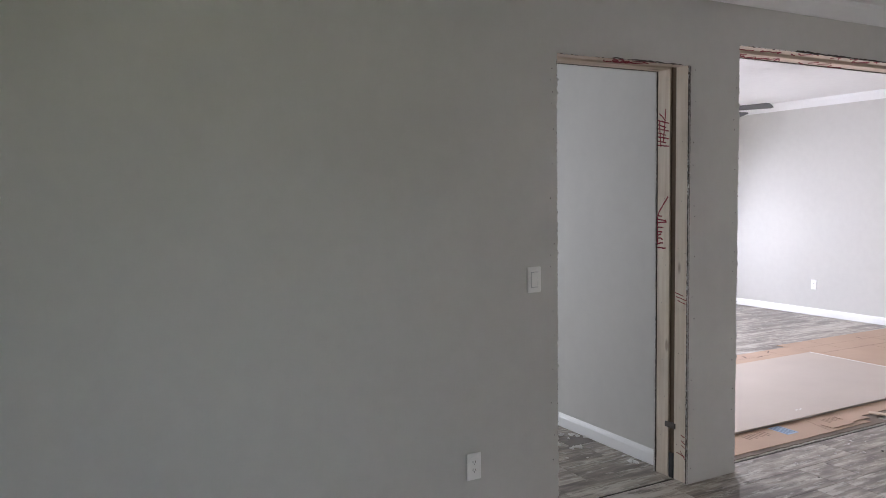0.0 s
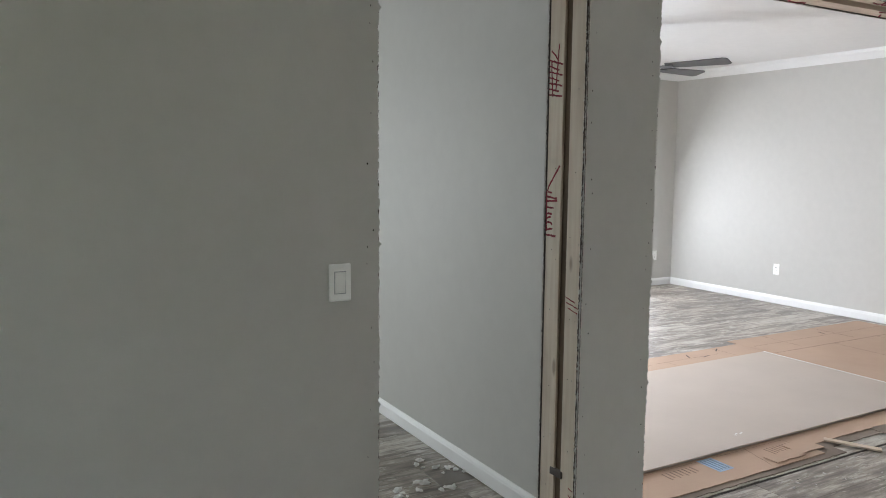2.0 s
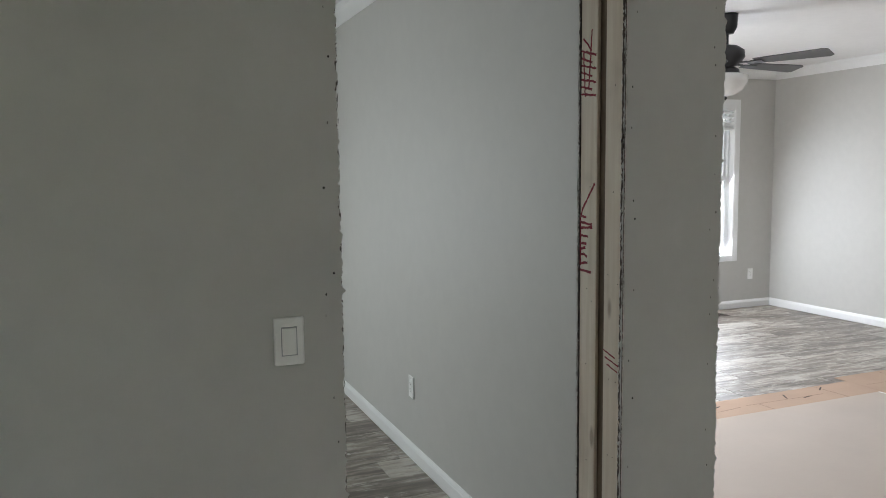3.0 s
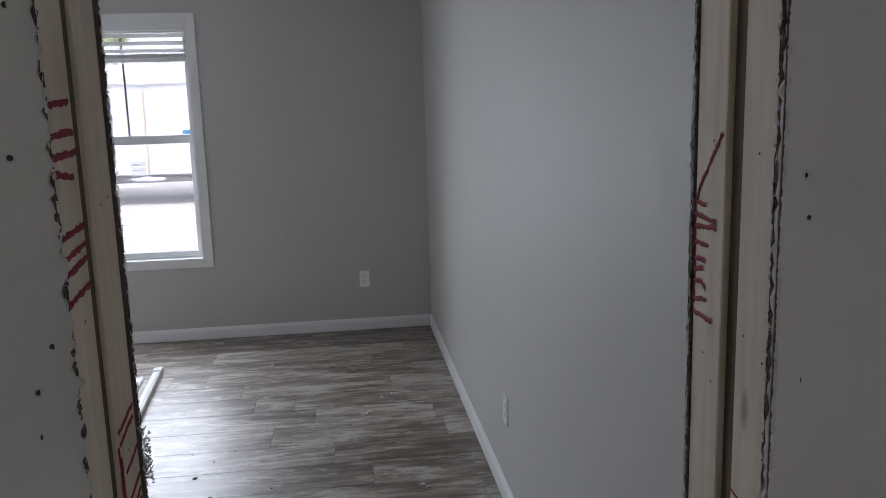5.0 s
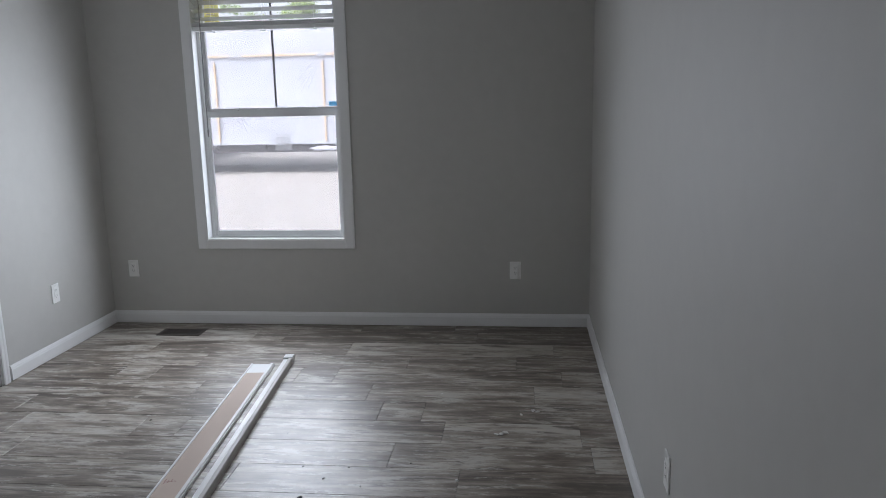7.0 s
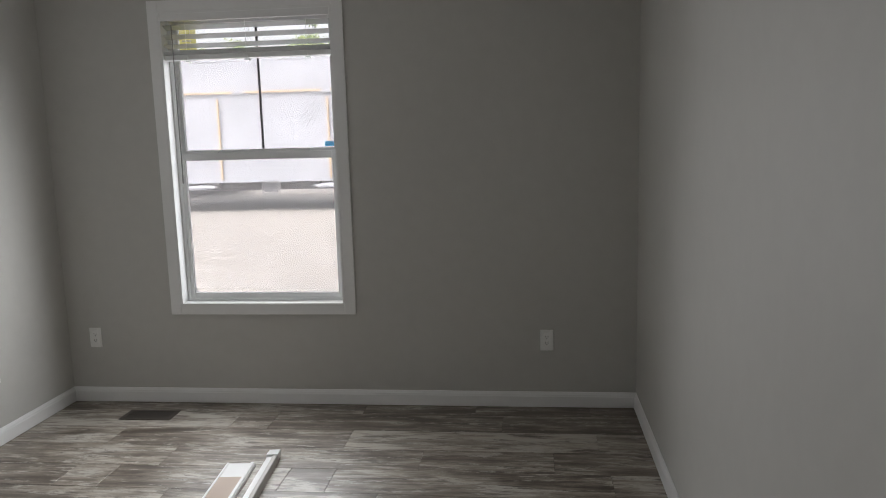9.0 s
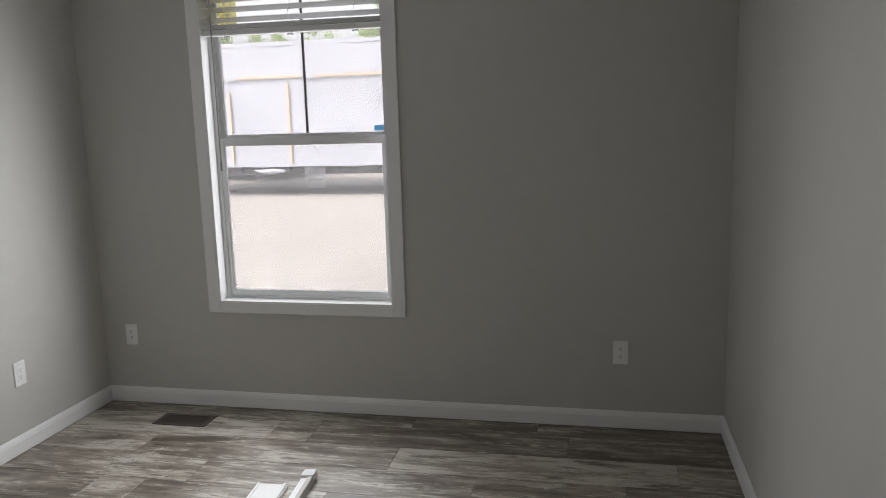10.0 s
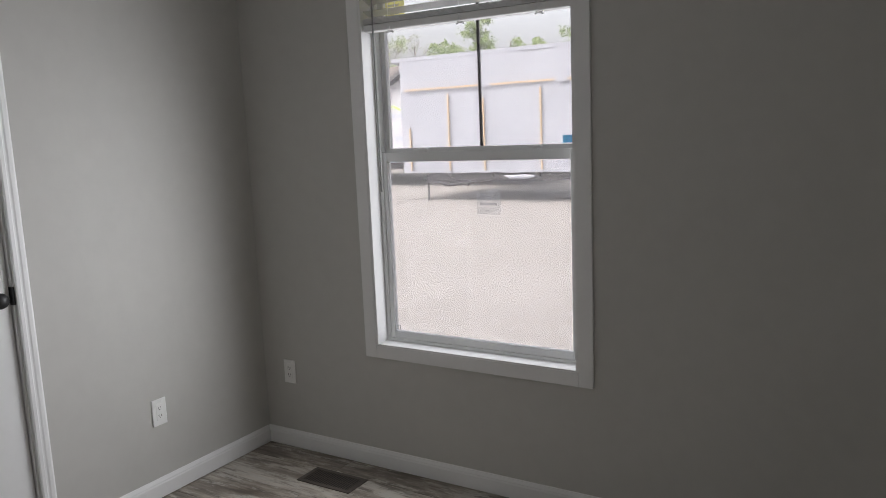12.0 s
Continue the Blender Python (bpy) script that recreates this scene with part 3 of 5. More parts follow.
def wall_with_holes(u0, u1, z0, z1, holes, d0, d1, axis):
    """A wall made of butted blocks round its openings."""
    bm = bmesh.new()
    cuts = sorted({u0, u1, *(h[0] for h in holes), *(h[1] for h in holes)})
    for a, b in zip(cuts, cuts[1:]):
        mid = (a + b) / 2
        open_here = sorted((h[2], h[3]) for h in holes if h[0] < mid < h[1])
        z = z0
        for lo, hi in open_here + [(z1, z1)]:
            if lo > z + 1e-6:
                box(bm, *((a, b, d0, d1) if axis == "y" else (d0, d1, a, b)), z, lo)
            z = hi
    bmesh.ops.remove_doubles(bm, verts=bm.verts, dist=1e-5)
    return bm


# Offset of the unseen window added to light the large room.
WDX2 = 3.1
holes = [W1, (W1[0] + WDX, W1[1] + WDX, W1[2], W1[3]), (W1[0] + WDX2, W1[1] + WDX2, W1[2], W1[3])]
tagged(part("wall_north", wall_with_holes(BX0 - 0.1, GX1 + WT, -0.3, 2.62, holes, NY, NY + WT, "y"), PAINT),
       "unseen outer wall painted dark to cut bounced light with two windows", "wall", kind="structure")
tagged(part("wall_east", box_bm(GX1, GX1 + WT, SY - WT, NY, -0.3, 2.62), PAINT), "greige painted end wall", "wall", kind="structure")
tagged(part("wall_partition", box_bm(BX1, GX0, FB, NY, 0, 2.6), PAINT), "greige painted wall between bedroom and large room", "wall", kind="structure")
CD = (5.135, 5.895, 0.0, 2.035)
tagged(part("wall_bedroom_west", wall_with_holes(FB, NY, 0, 2.6, [CD], BX0 - 0.1, BX0, "x"), PAINT), "greige painted wall with a closet door", "wall", kind="structure")
# Unseen end wall, darkened to hold back light in the start space.
tagged(part("wall_west", box_bm(WX - WT, WX, SY - WT, FB, -0.3, 2.62), UNSEENWALL), "greige painted end wall", "wall", kind="structure")
# Openings in the unseen south wall, added to let light into the start space.
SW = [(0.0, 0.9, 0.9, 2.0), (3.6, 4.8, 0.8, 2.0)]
tagged(part("wall_south", wall_with_holes(WX, GX1, -0.3, 2.62, SW, SY - WT, SY, "y"), UNSEENWALL), "unseen outer wall painted dark to cut bounced light", "wall", kind="structure")
tagged(part("closet_back", box_bm(BX0 - 0.75, BX0 - 0.72, 4.6, 6.4, -0.3, 2.6), PAINT), "plain wall behind the closet door", "wall", kind="structure")
tagged(part("ceiling_start", box_bm(WX, GX1, SY, FW, CEIL_A, CEIL_A + 0.1), CEILING), "white painted ceiling", "ceiling", kind="structure")
tagged(part("ceiling_bedroom", box_bm(BX0, BX1, FB, NY, CEIL_B, CEIL_B + 0.07), CEILING), "white painted ceiling", "ceiling", kind="structure")
tagged(part("ceiling_large_room", box_bm(GX0, GX1, FB, NY, CEIL_G, CEIL_G + 0.06), CEILING), "white painted ceiling", "ceiling", kind="structure")
tagged(part("roof", box_bm(WX - 0.4, GX1 + 0.4, SY - 0.5, NY + 0.4, 2.63, 2.75), SIDING), "plain roof deck", "roof", kind="structure")

BASE = [(0, 0), (0.013, 0), (0.013, 0.058), (0.0105, 0.064), (0.0105, 0.068), (0.006, 0.078), (0.004, 0.083), (0, 0.083)]
CROWN = [(0, 0), (0.006, 0), (0.010, 0.008), (0.020, 0.020), (0.042, 0.044), (0.056, 0.062), (0.060, 0.076), (0.066, 0.084), (0.066, 0.092), (0, 0.092)]
GAP = 0.004
for p0, p1, out in (((BX0, NY), (BX1, NY), (0, -1)), ((BX1, FB), (BX1, NY - 0.013), (-1, 0)), ((BX0, 5.955), (BX0, NY - 0.013), (1, 0)),
                    ((BX0, FB), (BX0, 5.075), (1, 0)), ((BX0 + 0.013, FB), (DX0 - 0.06, FB), (0, 1)),
                    ((GX0, NY), (GX1, NY), (0, -1)), ((GX1, FB), (GX1, NY - 0.013), (-1, 0)), ((GX0, FB), (GX0, NY - 0.013), (1, 0)),
                    ((WX, SY), (GX1, SY), (0, 1))):
    ob = part("baseboard", run_profile(BASE, (*p0, GAP), (*p1, GAP), out), WHITE)
    tagged(ob, "white moulded baseboard along the wall", "baseboard", kind="structure")
for p0, p1, out, c in (((BX0, NY), (BX1, NY), (0, -1), CEIL_B), ((BX1, FB), (BX1, NY), (-1, 0), CEIL_B), ((BX0, FB), (BX0, NY), (1, 0), CEIL_B), ((BX0, FB), (BX1, FB), (0, 1), CEIL_B),
                       ((GX0, NY), (GX1, NY), (0, -1), CEIL_G), ((GX1, FB), (GX1, NY), (-1, 0), CEIL_G), ((GX0, FB), (GX0, NY), (1, 0), CEIL_G), ((GX0, FB), (GX1, FB), (0, 1), CEIL_G),
                       ((WX, FW), (GX1, FW), (0, -1), CEIL_A), ((WX, SY), (GX1, SY), (0, 1), CEIL_A)):
    ob = part("crown_trim", run_profile(CROWN, (*p0, c - 0.092), (*p1, c - 0.092), out), WHITE)
    tagged(ob, "white crown moulding under the ceiling", "trim", kind="structure")


# ---- windows ----
def make_window(x0, x1, z0, z1):
    """A single-hung vinyl window in a flat casing; its origin is at the inner wall face under the left edge."""
    w = thing("window_1", "white vinyl single-hung window in flat white casing", "window", kind="structure")
    y = NY
    cw, ct = 0.06, 0.012
    for a, b, c, d in ((x0 - cw, x0 - 0.001, z0 - 0.057, z1 + cw), (x1 + 0.001, x1 + cw, z0 - 0.057, z1 + cw)):
        part("casing", box_bm(a, b, y - ct, y - 0.0005, c, d, bevel=0.0015), WHITE, w)
    for c, d in ((z0 - 0.057, z0 - 0.001), (z1 + 0.001, z1 + cw)):
        part("casing", box_bm(x0 + 0.0, x1 - 0.0, y - ct + 0.0004, y - 0.0005, c, d, bevel=0.0015), WHITE, w)
    ft = 0.010
    part("jamb", box_bm(x0 - 0.001, x0 + ft, y - ct + 0.002, y + WT, z0, z1), WHITE, w)
    part("jamb", box_bm(x1 - ft, x1 + 0.001, y - ct + 0.002, y + WT, z0, z1), WHITE, w)
    part("jamb", box_bm(x0 + ft, x1 - ft, y - ct + 0.002, y + WT, z1 - ft, z1 + 0.001), WHITE, w)
    part("window_sill", box_bm(x0 + ft, x1 - ft, y - ct + 0.002, y + WT, z0 - 0.001, z0 + 0.006, bevel=0.001), WHITE, w)
    # outer vinyl frame, with the tracks at its sides
    a0, a1, c0, c1 = x0 + ft, x1 - ft, z0 + 0.006, z1 - ft
    fy0, fy1 = y + 0.062, y + 0.138
    for xa, xb in ((a0, a0 + 0.013), (a1 - 0.013, a1)):
        part("window_frame", box_bm(xa, xb, fy0, fy1, c0, c1, bevel=0.002), VINYL, w)
    for xa, xb in ((a0 + 0.013, a0 + 0.020), (a1 - 0.020, a1 - 0.013)):
        part("track", box_bm(xa, xb, fy0 + 0.036, fy0 + 0.041, c0, c1), VINYL, w)
        part("track", box_bm(xa, xb, fy0 + 0.001, fy0 + 0.005, c0, c1), VINYL, w)
    part("window_frame", box_bm(a0 + 0.013, a1 - 0.013, fy0, fy1, c0, c0 + 0.014, bevel=0.002), VINYL, w)
    part("window_frame", box_bm(a0 + 0.013, a1 - 0.013, fy0, fy1, c1 - 0.016, c1, bevel=0.002), VINYL, w)
    mid = 1.402
    s0, s1 = a0 + 0.014, a1 - 0.014

    def sash(name, ya, yb, za, zb, st, bot, top):
        s = part(name, box_bm(s0, s0 + st, ya, yb, za, zb, bevel=0.002), VINYL, w, "white vinyl sash")
        part("stile", box_bm(s1 - st, s1, ya, yb, za, zb, bevel=0.002), VINYL, s)
        part("rail", box_bm(s0 + st, s1 - st, ya, yb, za, za + bot, bevel=0.002), VINYL, s)
        part("rail", box_bm(s0 + st, s1 - st, ya, yb, zb - top, zb, bevel=0.002), VINYL, s)
        g = part("pane", box_bm(s0 + st - 0.002, s1 - st + 0.002, (ya + yb) / 2 - 0.002, (ya + yb) / 2 + 0.002, za + bot - 0.002, zb - top + 0.002), GLASS, s, "clear window glass")
        g.visible_shadow = False
        return s

    low = sash("lower_sash", fy0 + 0.006, fy0 + 0.034, c0 + 0.014, mid + 0.014, 0.026, 0.030, 0.040)
    up = sash("upper_sash", fy0 + 0.042, fy0 + 0.070, mid - 0.018, c1 - 0.016, 0.022, 0.048, 0.024)
    for x in (s0 + 0.19, s1 - 0.19):
        bm = box_bm(x - 0.03, x + 0.03, fy0 + 0.010, fy0 + 0.034, mid + 0.014, mid + 0.019, bevel=0.002)
        box(bm, x - 0.016, x + 0.044, fy0 + 0.008, fy0 + 0.028, mid + 0.019, mid + 0.030, bevel=0.004)
        part("sash_lock", bm, VINYL, low, "white cam lock")
    cx = (s0 + s1) / 2 + 0.018
    part("grille_bar", box_bm(cx - 0.006, cx + 0.006, fy0 + 0.060, fy0 + 0.066, mid + 0.03, c1 - 0.04), BLACK, up, "dark grille bar")
    return w, low, up, (s0, s1, fy0, c0, c1, mid)


window_1, low_1, up_1, WN = make_window(*W1)
window_2 = copy_thing(window_1, pose(WDX, 0, 0))
window_2.name = "window_2"
# Never in view; added as an opening for the large room's light.
window_3 = copy_thing(window_1, pose(WDX2, 0, 0))
window_3.name = "window_3"
s0, s1, fy0, c0, c1, mid = WN


def label_on(name, x0, x1, z0, z1, y, material, parent, text, bars=0, ink=GREYINK_SHADE):
    """A thin label stuck to the inside of a pane, with bars for its small print."""
    ob = part(name, box_bm(x0, x1, y - 0.0006, y, z0, z1), material, parent, text)
    if bars:
        bm = bmesh.new()
        for i in range(bars):
            z = z1 - (i + 0.8) * (z1 - z0) / (bars + 0.8)
            m = (x1 - x0) * 0.14
            box(bm, x0 + m, x1 - m * rnd.uniform(1, 2.4), y - 0.0010, y - 0.0005, z, z + (z1 - z0) * 0.22 / bars)
        part("small_print", bm, ink, ob)
    return ob


up_pane_y, low_pane_y = fy0 + 0.0538, fy0 + 0.0176
label_on("sticker", 1.362, 1.422, mid + 0.034, mid + 0.062, up_pane_y, LABELBLUE, up_1, "small blue sticker", 2, PAPER)
label_on("sticker", 0.572, 0.668, 1.955, 2.118, up_pane_y, YELLOW, up_1, "yellow product label", 4, PALEINK)
label_on("sticker", 1.00, 1.108, 1.158, 1.262, low_pane_y, PAPER, low_1, "white paper label", 2, PALEINK)
bm = bmesh.new()
for a in ((0.574, 0.592, 0.634, 0.636), (0.574, 0.592, 0.650, 0.652), (0.574, 0.576, 0.634, 0.652), (0.590, 0.592, 0.634, 0.652)):
    box(bm, a[0], a[1], low_pane_y - 0.0006, low_pane_y, a[2], a[3])
part("etched_mark", bm, GREYINK_SHADE, low_1, "tiny etched square")


def make_blind():
    b = thing("window_blind", "raised white slatted blind with a tilt wand", "blind", group="window blinds")
    x0, x1 = W1[0] + 0.012, W1[1] - 0.012
    y0 = NY + 0.002
    part("headrail", box_bm(x0, x1, y0, y0 + 0.056, 2.122, 2.154, bevel=0.003), VINYL, b)
    part("valance", box_bm(x0 - 0.001, x1 + 0.001, y0 - 0.010, y0 - 0.002, 2.118, 2.156, bevel=0.002), WHITE, b)
    for i in range(3):
        z = 1.990 + i * 0.049
        s = part("slat", box_bm(x0, x1, -0.025, 0.025, -0.0014, 0.0014, bevel=0.0006), SLAT, b)
        s.matrix_basis = pose(0, y0 + 0.027, z, -20 - i * 1.5, 0, 0)
    for i in range(5):
        part("slat", box_bm(x0, x1, y0 + 0.002, y0 + 0.052, 1.946 + i * 0.0045, 1.949 + i * 0.0045), VINYL, b)
    part("bottom_rail", box_bm(x0, x1, y0 + 0.002, y0 + 0.052, 1.915, 1.943, bevel=0.004), WHITE, b)
    for f in (0.14, 0.5, 0.86):
        x = x0 + (x1 - x0) * f
        for y in (y0 + 0.001, y0 + 0.053):
            part("ladder_cord", tube_bm((x, y, 1.93), (x, y, 2.11), 0.0011, n=6), VINYL, b)
        bm = bmesh.new()
        tube(bm, (x - 0.016, y0 + 0.012, 1.905), (x + 0.016, y0 + 0.012, 1.913), 0.004, 0.002, 6)
        tube(bm, (x - 0.012, y0 + 0.012, 1.913), (x + 0.018, y0 + 0.012, 1.903), 0.002, 0.004, 6)
        tube(bm, (x, y0 + 0.004, 1.918), (x, y0 + 0.004, 1.928), 0.007, 0.007, 8)
        part("cord_clip", bm, VINYL, b, "clear plastic clip")
    bm = tube_bm((x0 + 0.055, y0 - 0.006, 2.10), (x0 + 0.052, y0 + 0.0, 1.30), 0.0034, n=6)
    tube(bm, (x0 + 0.052, y0 + 0.0, 1.30), (x0 + 0.052, y0 + 0.0, 1.255), 0.005, 0.004, 6)
    part("tilt_wand", bm, WAND, b, "clear grey tilt wand")
    return b


blind = make_blind()
copy_thing(blind, pose(WDX, 0, 0))
# blind of the added, unseen window
copy_thing(blind, pose(WDX2, 0, 0))

# panes close the two unseen windows added behind the start
for x0, x1, z0, z1 in SW:
    ob = part("unseen_window_4", box_bm(x0, x1, SY - 0.09, SY - 0.085, z0, z1), GLASS)
    ob.visible_shadow = False
    tagged(ob, "unseen fixed window pane added for light", "window", kind="structure")


# ---- closet door in the bedroom ----
def closet_door():
    y0, y1, z1 = CD[0], CD[1], CD[3]
    d = thing("door_1", "closed white closet door with black hardware", "door", kind="structure")
    part("door_slab", box_bm(BX0 - 0.05, BX0 - 0.016, y0 + 0.014, y1 - 0.014, 0.012, z1 - 0.014, bevel=0.002), WHITE, d)
    for a, b in ((y0, y0 + 0.011), (y1 - 0.011, y1)):
        part("door_jamb", box_bm(BX0 - 0.1, BX0 - 0.001, a, b, 0, z1), WHITE, d)
    part("door_jamb", box_bm(BX0 - 0.1, BX0 - 0.001, y0, y1, z1 - 0.011, z1), WHITE, d)
    prof = [(0, 0), (0.010, 0.0), (0.013, 0.006), (0.013, 0.018), (0.010, 0.022), (0.010, 0.028), (0.012, 0.034), (0.012, 0.046), (0.008, 0.053), (0.004, 0.056), (0, 0.056)]

    def side(ya, sign):
        bm = bmesh.new()
        rows = [[bm.verts.new((BX0 + u, ya + sign * v, z)) for u, v in prof] for z in (0.0, z1 + 0.05)]
        n = len(prof)
        for i in range(n):
            bm.faces.new((rows[0][i], rows[0][(i + 1) % n], rows[1][(i + 1) % n], rows[1][i]))
        bm.faces.new(rows[0])
        bm.faces.new(list(reversed(rows[1])))
        bmesh.ops.recalc_face_normals(bm, faces=bm.faces)
        part("casing", bm, WHITE, d)

    side(y1 - 0.004, 1)
    side(y0 + 0.004, -1)
    part("casing", run_profile(prof, (BX0, y0, z1), (BX0, y1, z1), (1, 0)), WHITE, d)
    part("strike_plate", box_bm(BX0 - 0.03, BX0 + 0.003, y1 - 0.014, y1 - 0.002, 0.955, 1.02, bevel=0.003), BLACK, d, "black strike plate")
    bm = lathe([(0.0, 0.0), (0.032, 0.0), (0.032, 0.006), (0.012, 0.010), (0.011, 0.030), (0.024, 0.038), (0.028, 0.050), (0.024, 0.062), (0.004, 0.067)], 20)
    bmesh.ops.transform(bm, matrix=pose(BX0 - 0.016, y1 - 0.072, 0.985, 0, 90, 0), verts=bm.verts)
    part("door_handle", bm, BLACK, d, "round black knob")


closet_door()


# ---- outlets and switch ----
def make_outlet():
    """Faces -y, origin at its middle on the wall."""
    o = thing("wall_outlet", "white double electrical outlet on the wall", "outlet", group="wall outlets")
    part("cover_plate", box_bm(-0.035, 0.035, -0.006, 0, -0.0575, 0.0575, bevel=0.0025), DEVICE, o)
    part("insert", box_bm(-0.0165, 0.0165, -0.0075, -0.005, -0.034, 0.034, bevel=0.001), DEVICE, o)
    for z in (-0.017, 0.017):
        bm = bmesh.new()
        box(bm, -0.0075, -0.0055, -0.0079, -0.007, z - 0.001, z + 0.008)
        box(bm, 0.0050, 0.0070, -0.0079, -0.007, z - 0.0005, z + 0.007)
        tube(bm, (0, -0.0079, z - 0.006), (0, -0.007, z - 0.006), 0.0024, n=10)
        part("socket_slot", bm, SHADOWED, o, "socket slots with their shade as dark colour")
    return o


outlet = make_outlet()
outlet.matrix_basis = pose(-0.015, NY, 0.383)
for p in ((2.558, NY, 0.376, 0), (BX0, 6.426, 0.372, 90), (BX1, 4.405, 0.385, -90), (1.732, FW, 0.326, 0), (GX1, 5.587, 0.366, -90), (7.933, NY, 0.367, 0)):
    copy_thing(outlet, pose(p[0], p[1], p[2], 0, 0, p[3]))

switch = thing("light_switch", "white rocker light switch beside the raw doorway", "switch", (2.046, FW, 1.098))
part("cover_plate", box_bm(-0.035, 0.035, -0.007, 0, -0.0565, 0.0565, bevel=0.004), DEVICE, switch)
# The grey rim paints the shadow line round the rocker.
part("insert", box_bm(-0.0185, 0.0185, -0.0076, -0.006, -0.034, 0.034, bevel=0.0006), GREYINK_SHADE, switch, "thin grey rim painted as shadow round the rocker")
bm = box_bm(-0.0165, 0.0165, -0.0095, -0.006, -0.032, 0.032, bevel=0.0012)
rock = part("rocker", bm, DEVICE, switch)
rock.rotation_euler = (radians(3), 0, 0)


# ---- floor registers ----
def make_register():
    r = thing("floor_register", "brown metal floor register set in the boards", "vent", group="floor registers")
    hx, hy, t = 0.145, 0.071, 0.004
    # A black plate paints the dark inside the duct.
    part("well", box_bm(-hx + 0.02, hx - 0.02, -hy + 0.018, hy - 0.018, 0.0005, 0.0012), SHADOWED, r, "dark plate for the shade in the duct")
    for a in ((-hx, hx, -hy, -hy + 0.02), (-hx, hx, hy - 0.02, hy), (-hx, -hx + 0.024, -hy + 0.02, hy - 0.02), (hx - 0.024, hx, -hy + 0.02, hy - 0.02)):
        part("rim", box_bm(*a, 0.0, t, bevel=0.0012), BRONZE, r)
    n = 19
    for i in range(n):
        x = -hx + 0.03 + i * (2 * hx - 0.06) / (n - 1)
        part("slat", box_bm(x - 0.0026, x + 0.0026, -hy + 0.02, hy - 0.02, 0.001, t - 0.0006), BRONZE, r)
    part("slat", box_bm(-hx + 0.024, hx - 0.024, -0.002, 0.002, 0.001, t - 0.0003), BRONZE, r)
    return r


FLOOR = 0.0
reg = make_register()
reg.location = (0.386, 6.85, FLOOR)
copy_thing(reg, pose(7.25, 6.84, FLOOR))


# ---- trim bundle on the bedroom floor ----
def trim_pack():
    p = thing("trim_package", "long kraft-faced pack of white trim boards lying on the floor", "trim board", (1.146, 6.245, 0.0))
    p.rotation_euler = (0, 0, radians(4.6))
    L = 2.44
    part("board", box_bm(-0.068, 0.062, -L, 0, 0.0, 0.016, bevel=0.002), WHITE, p)
    part("kraft_face", box_bm(-0.058, 0.042, -L, -0.145, 0.0158, 0.0185, bevel=0.001), TRIMKRAFT, p, "pinkish brown kraft paper face")
    part("edge_strip", box_bm(-0.068, -0.059, -L, -0.002, 0.016, 0.0205, bevel=0.001), WHITE, p)
    part("edge_strip", box_bm(0.043, 0.058, -L, -0.002, 0.016, 0.023, bevel=0.002), WHITE, p)
    bm = bmesh.new()
    for i in range(4):
        x = -0.045 + i * 0.012
        box(bm, x, x + 0.002, -1.36 + i * 0.008, -1.325 - 0.006 * (i % 2), 0.0185, 0.0188)
        box(bm, x, x + 0.009, -1.345, -1.343, 0.0185, 0.0188)
    part("pencil_note", bm, RED, p, "small red scribble")
    return p


trim_pack()
strip = thing("trim_bundle", "bundle of long white moulding strips lying on the floor", "trim board", (1.274, 6.345, 0.0))
strip.rotation_euler = (0, 0, radians(4.8))
# Right-hand strips are greyer: dirt, plus the shadow side put into the colour.
for i, (x0, x1, z0, z1, e) in enumerate(((-0.055, -0.020, 0.0, 0.022, 0.0), (-0.022 + 0.003, 0.022, 0.0, 0.030, -0.03), (-0.050, -0.012, 0.0225, 0.033, -0.012), (-0.010, 0.020, 0.0305, 0.038, -0.004))):
    x0, x1 = 0.022 - (0.022 - x0) * 0.68, 0.022 - (0.022 - x1) * 0.68
    part("moulding", box_bm(x0, x1, -2.44 + e, e, z0, z1, bevel=0.003), WHITE if i % 2 == 0 else TRIMGREY, strip)
bm = box_bm(-0.031, 0.024, -0.06, 0.004, 0.012, 0.041, bevel=0.004)
for v in bm.verts:
    v.co += Vector((0, 0, noise.noise(v.co * 90) * 0.006))
part("wrap_end", bm, VINYL, strip, "crumpled clear wrap end")
bm = bmesh.new()
for i in range(9):
    box(bm, -0.002 + 0.002 * (i % 3), 0.006 + 0.002 * (i % 3), -0.98 + i * 0.014, -0.975 + i * 0.014, 0.0381, 0.0384)
part("stencil_print", bm, GREYINK_SHADE, strip, "small grey print")


# ---- crumbs ----
def lump(r, rng, flat=0.4):
    bm = bmesh.new()
    bmesh.ops.create_icosphere(bm, subdivisions=2, radius=1.0)
    o = Vector((rng.uniform(0, 50), rng.uniform(0, 50), 0))
    for v in bm.verts:
        v.co *= 1 + 0.9 * noise.noise(v.co * 2.1 + o)
        v.co = Vector((v.co.x * r * rng.uniform(0.98, 1.02), v.co.y * r * 0.62, max(-0.3, v.co.z) * r * flat))
    lo = min(v.co.z for v in bm.verts)
    for v in bm.verts:
        v.co.z -= lo
    return bm


crng = random.Random(21)
lumps = []
for i in range(6):
    me = bpy.data.meshes.new("crumb")
    b = lump(1.0, crng)
    b.to_mesh(me)
    b.free()
    lumps.append(me)


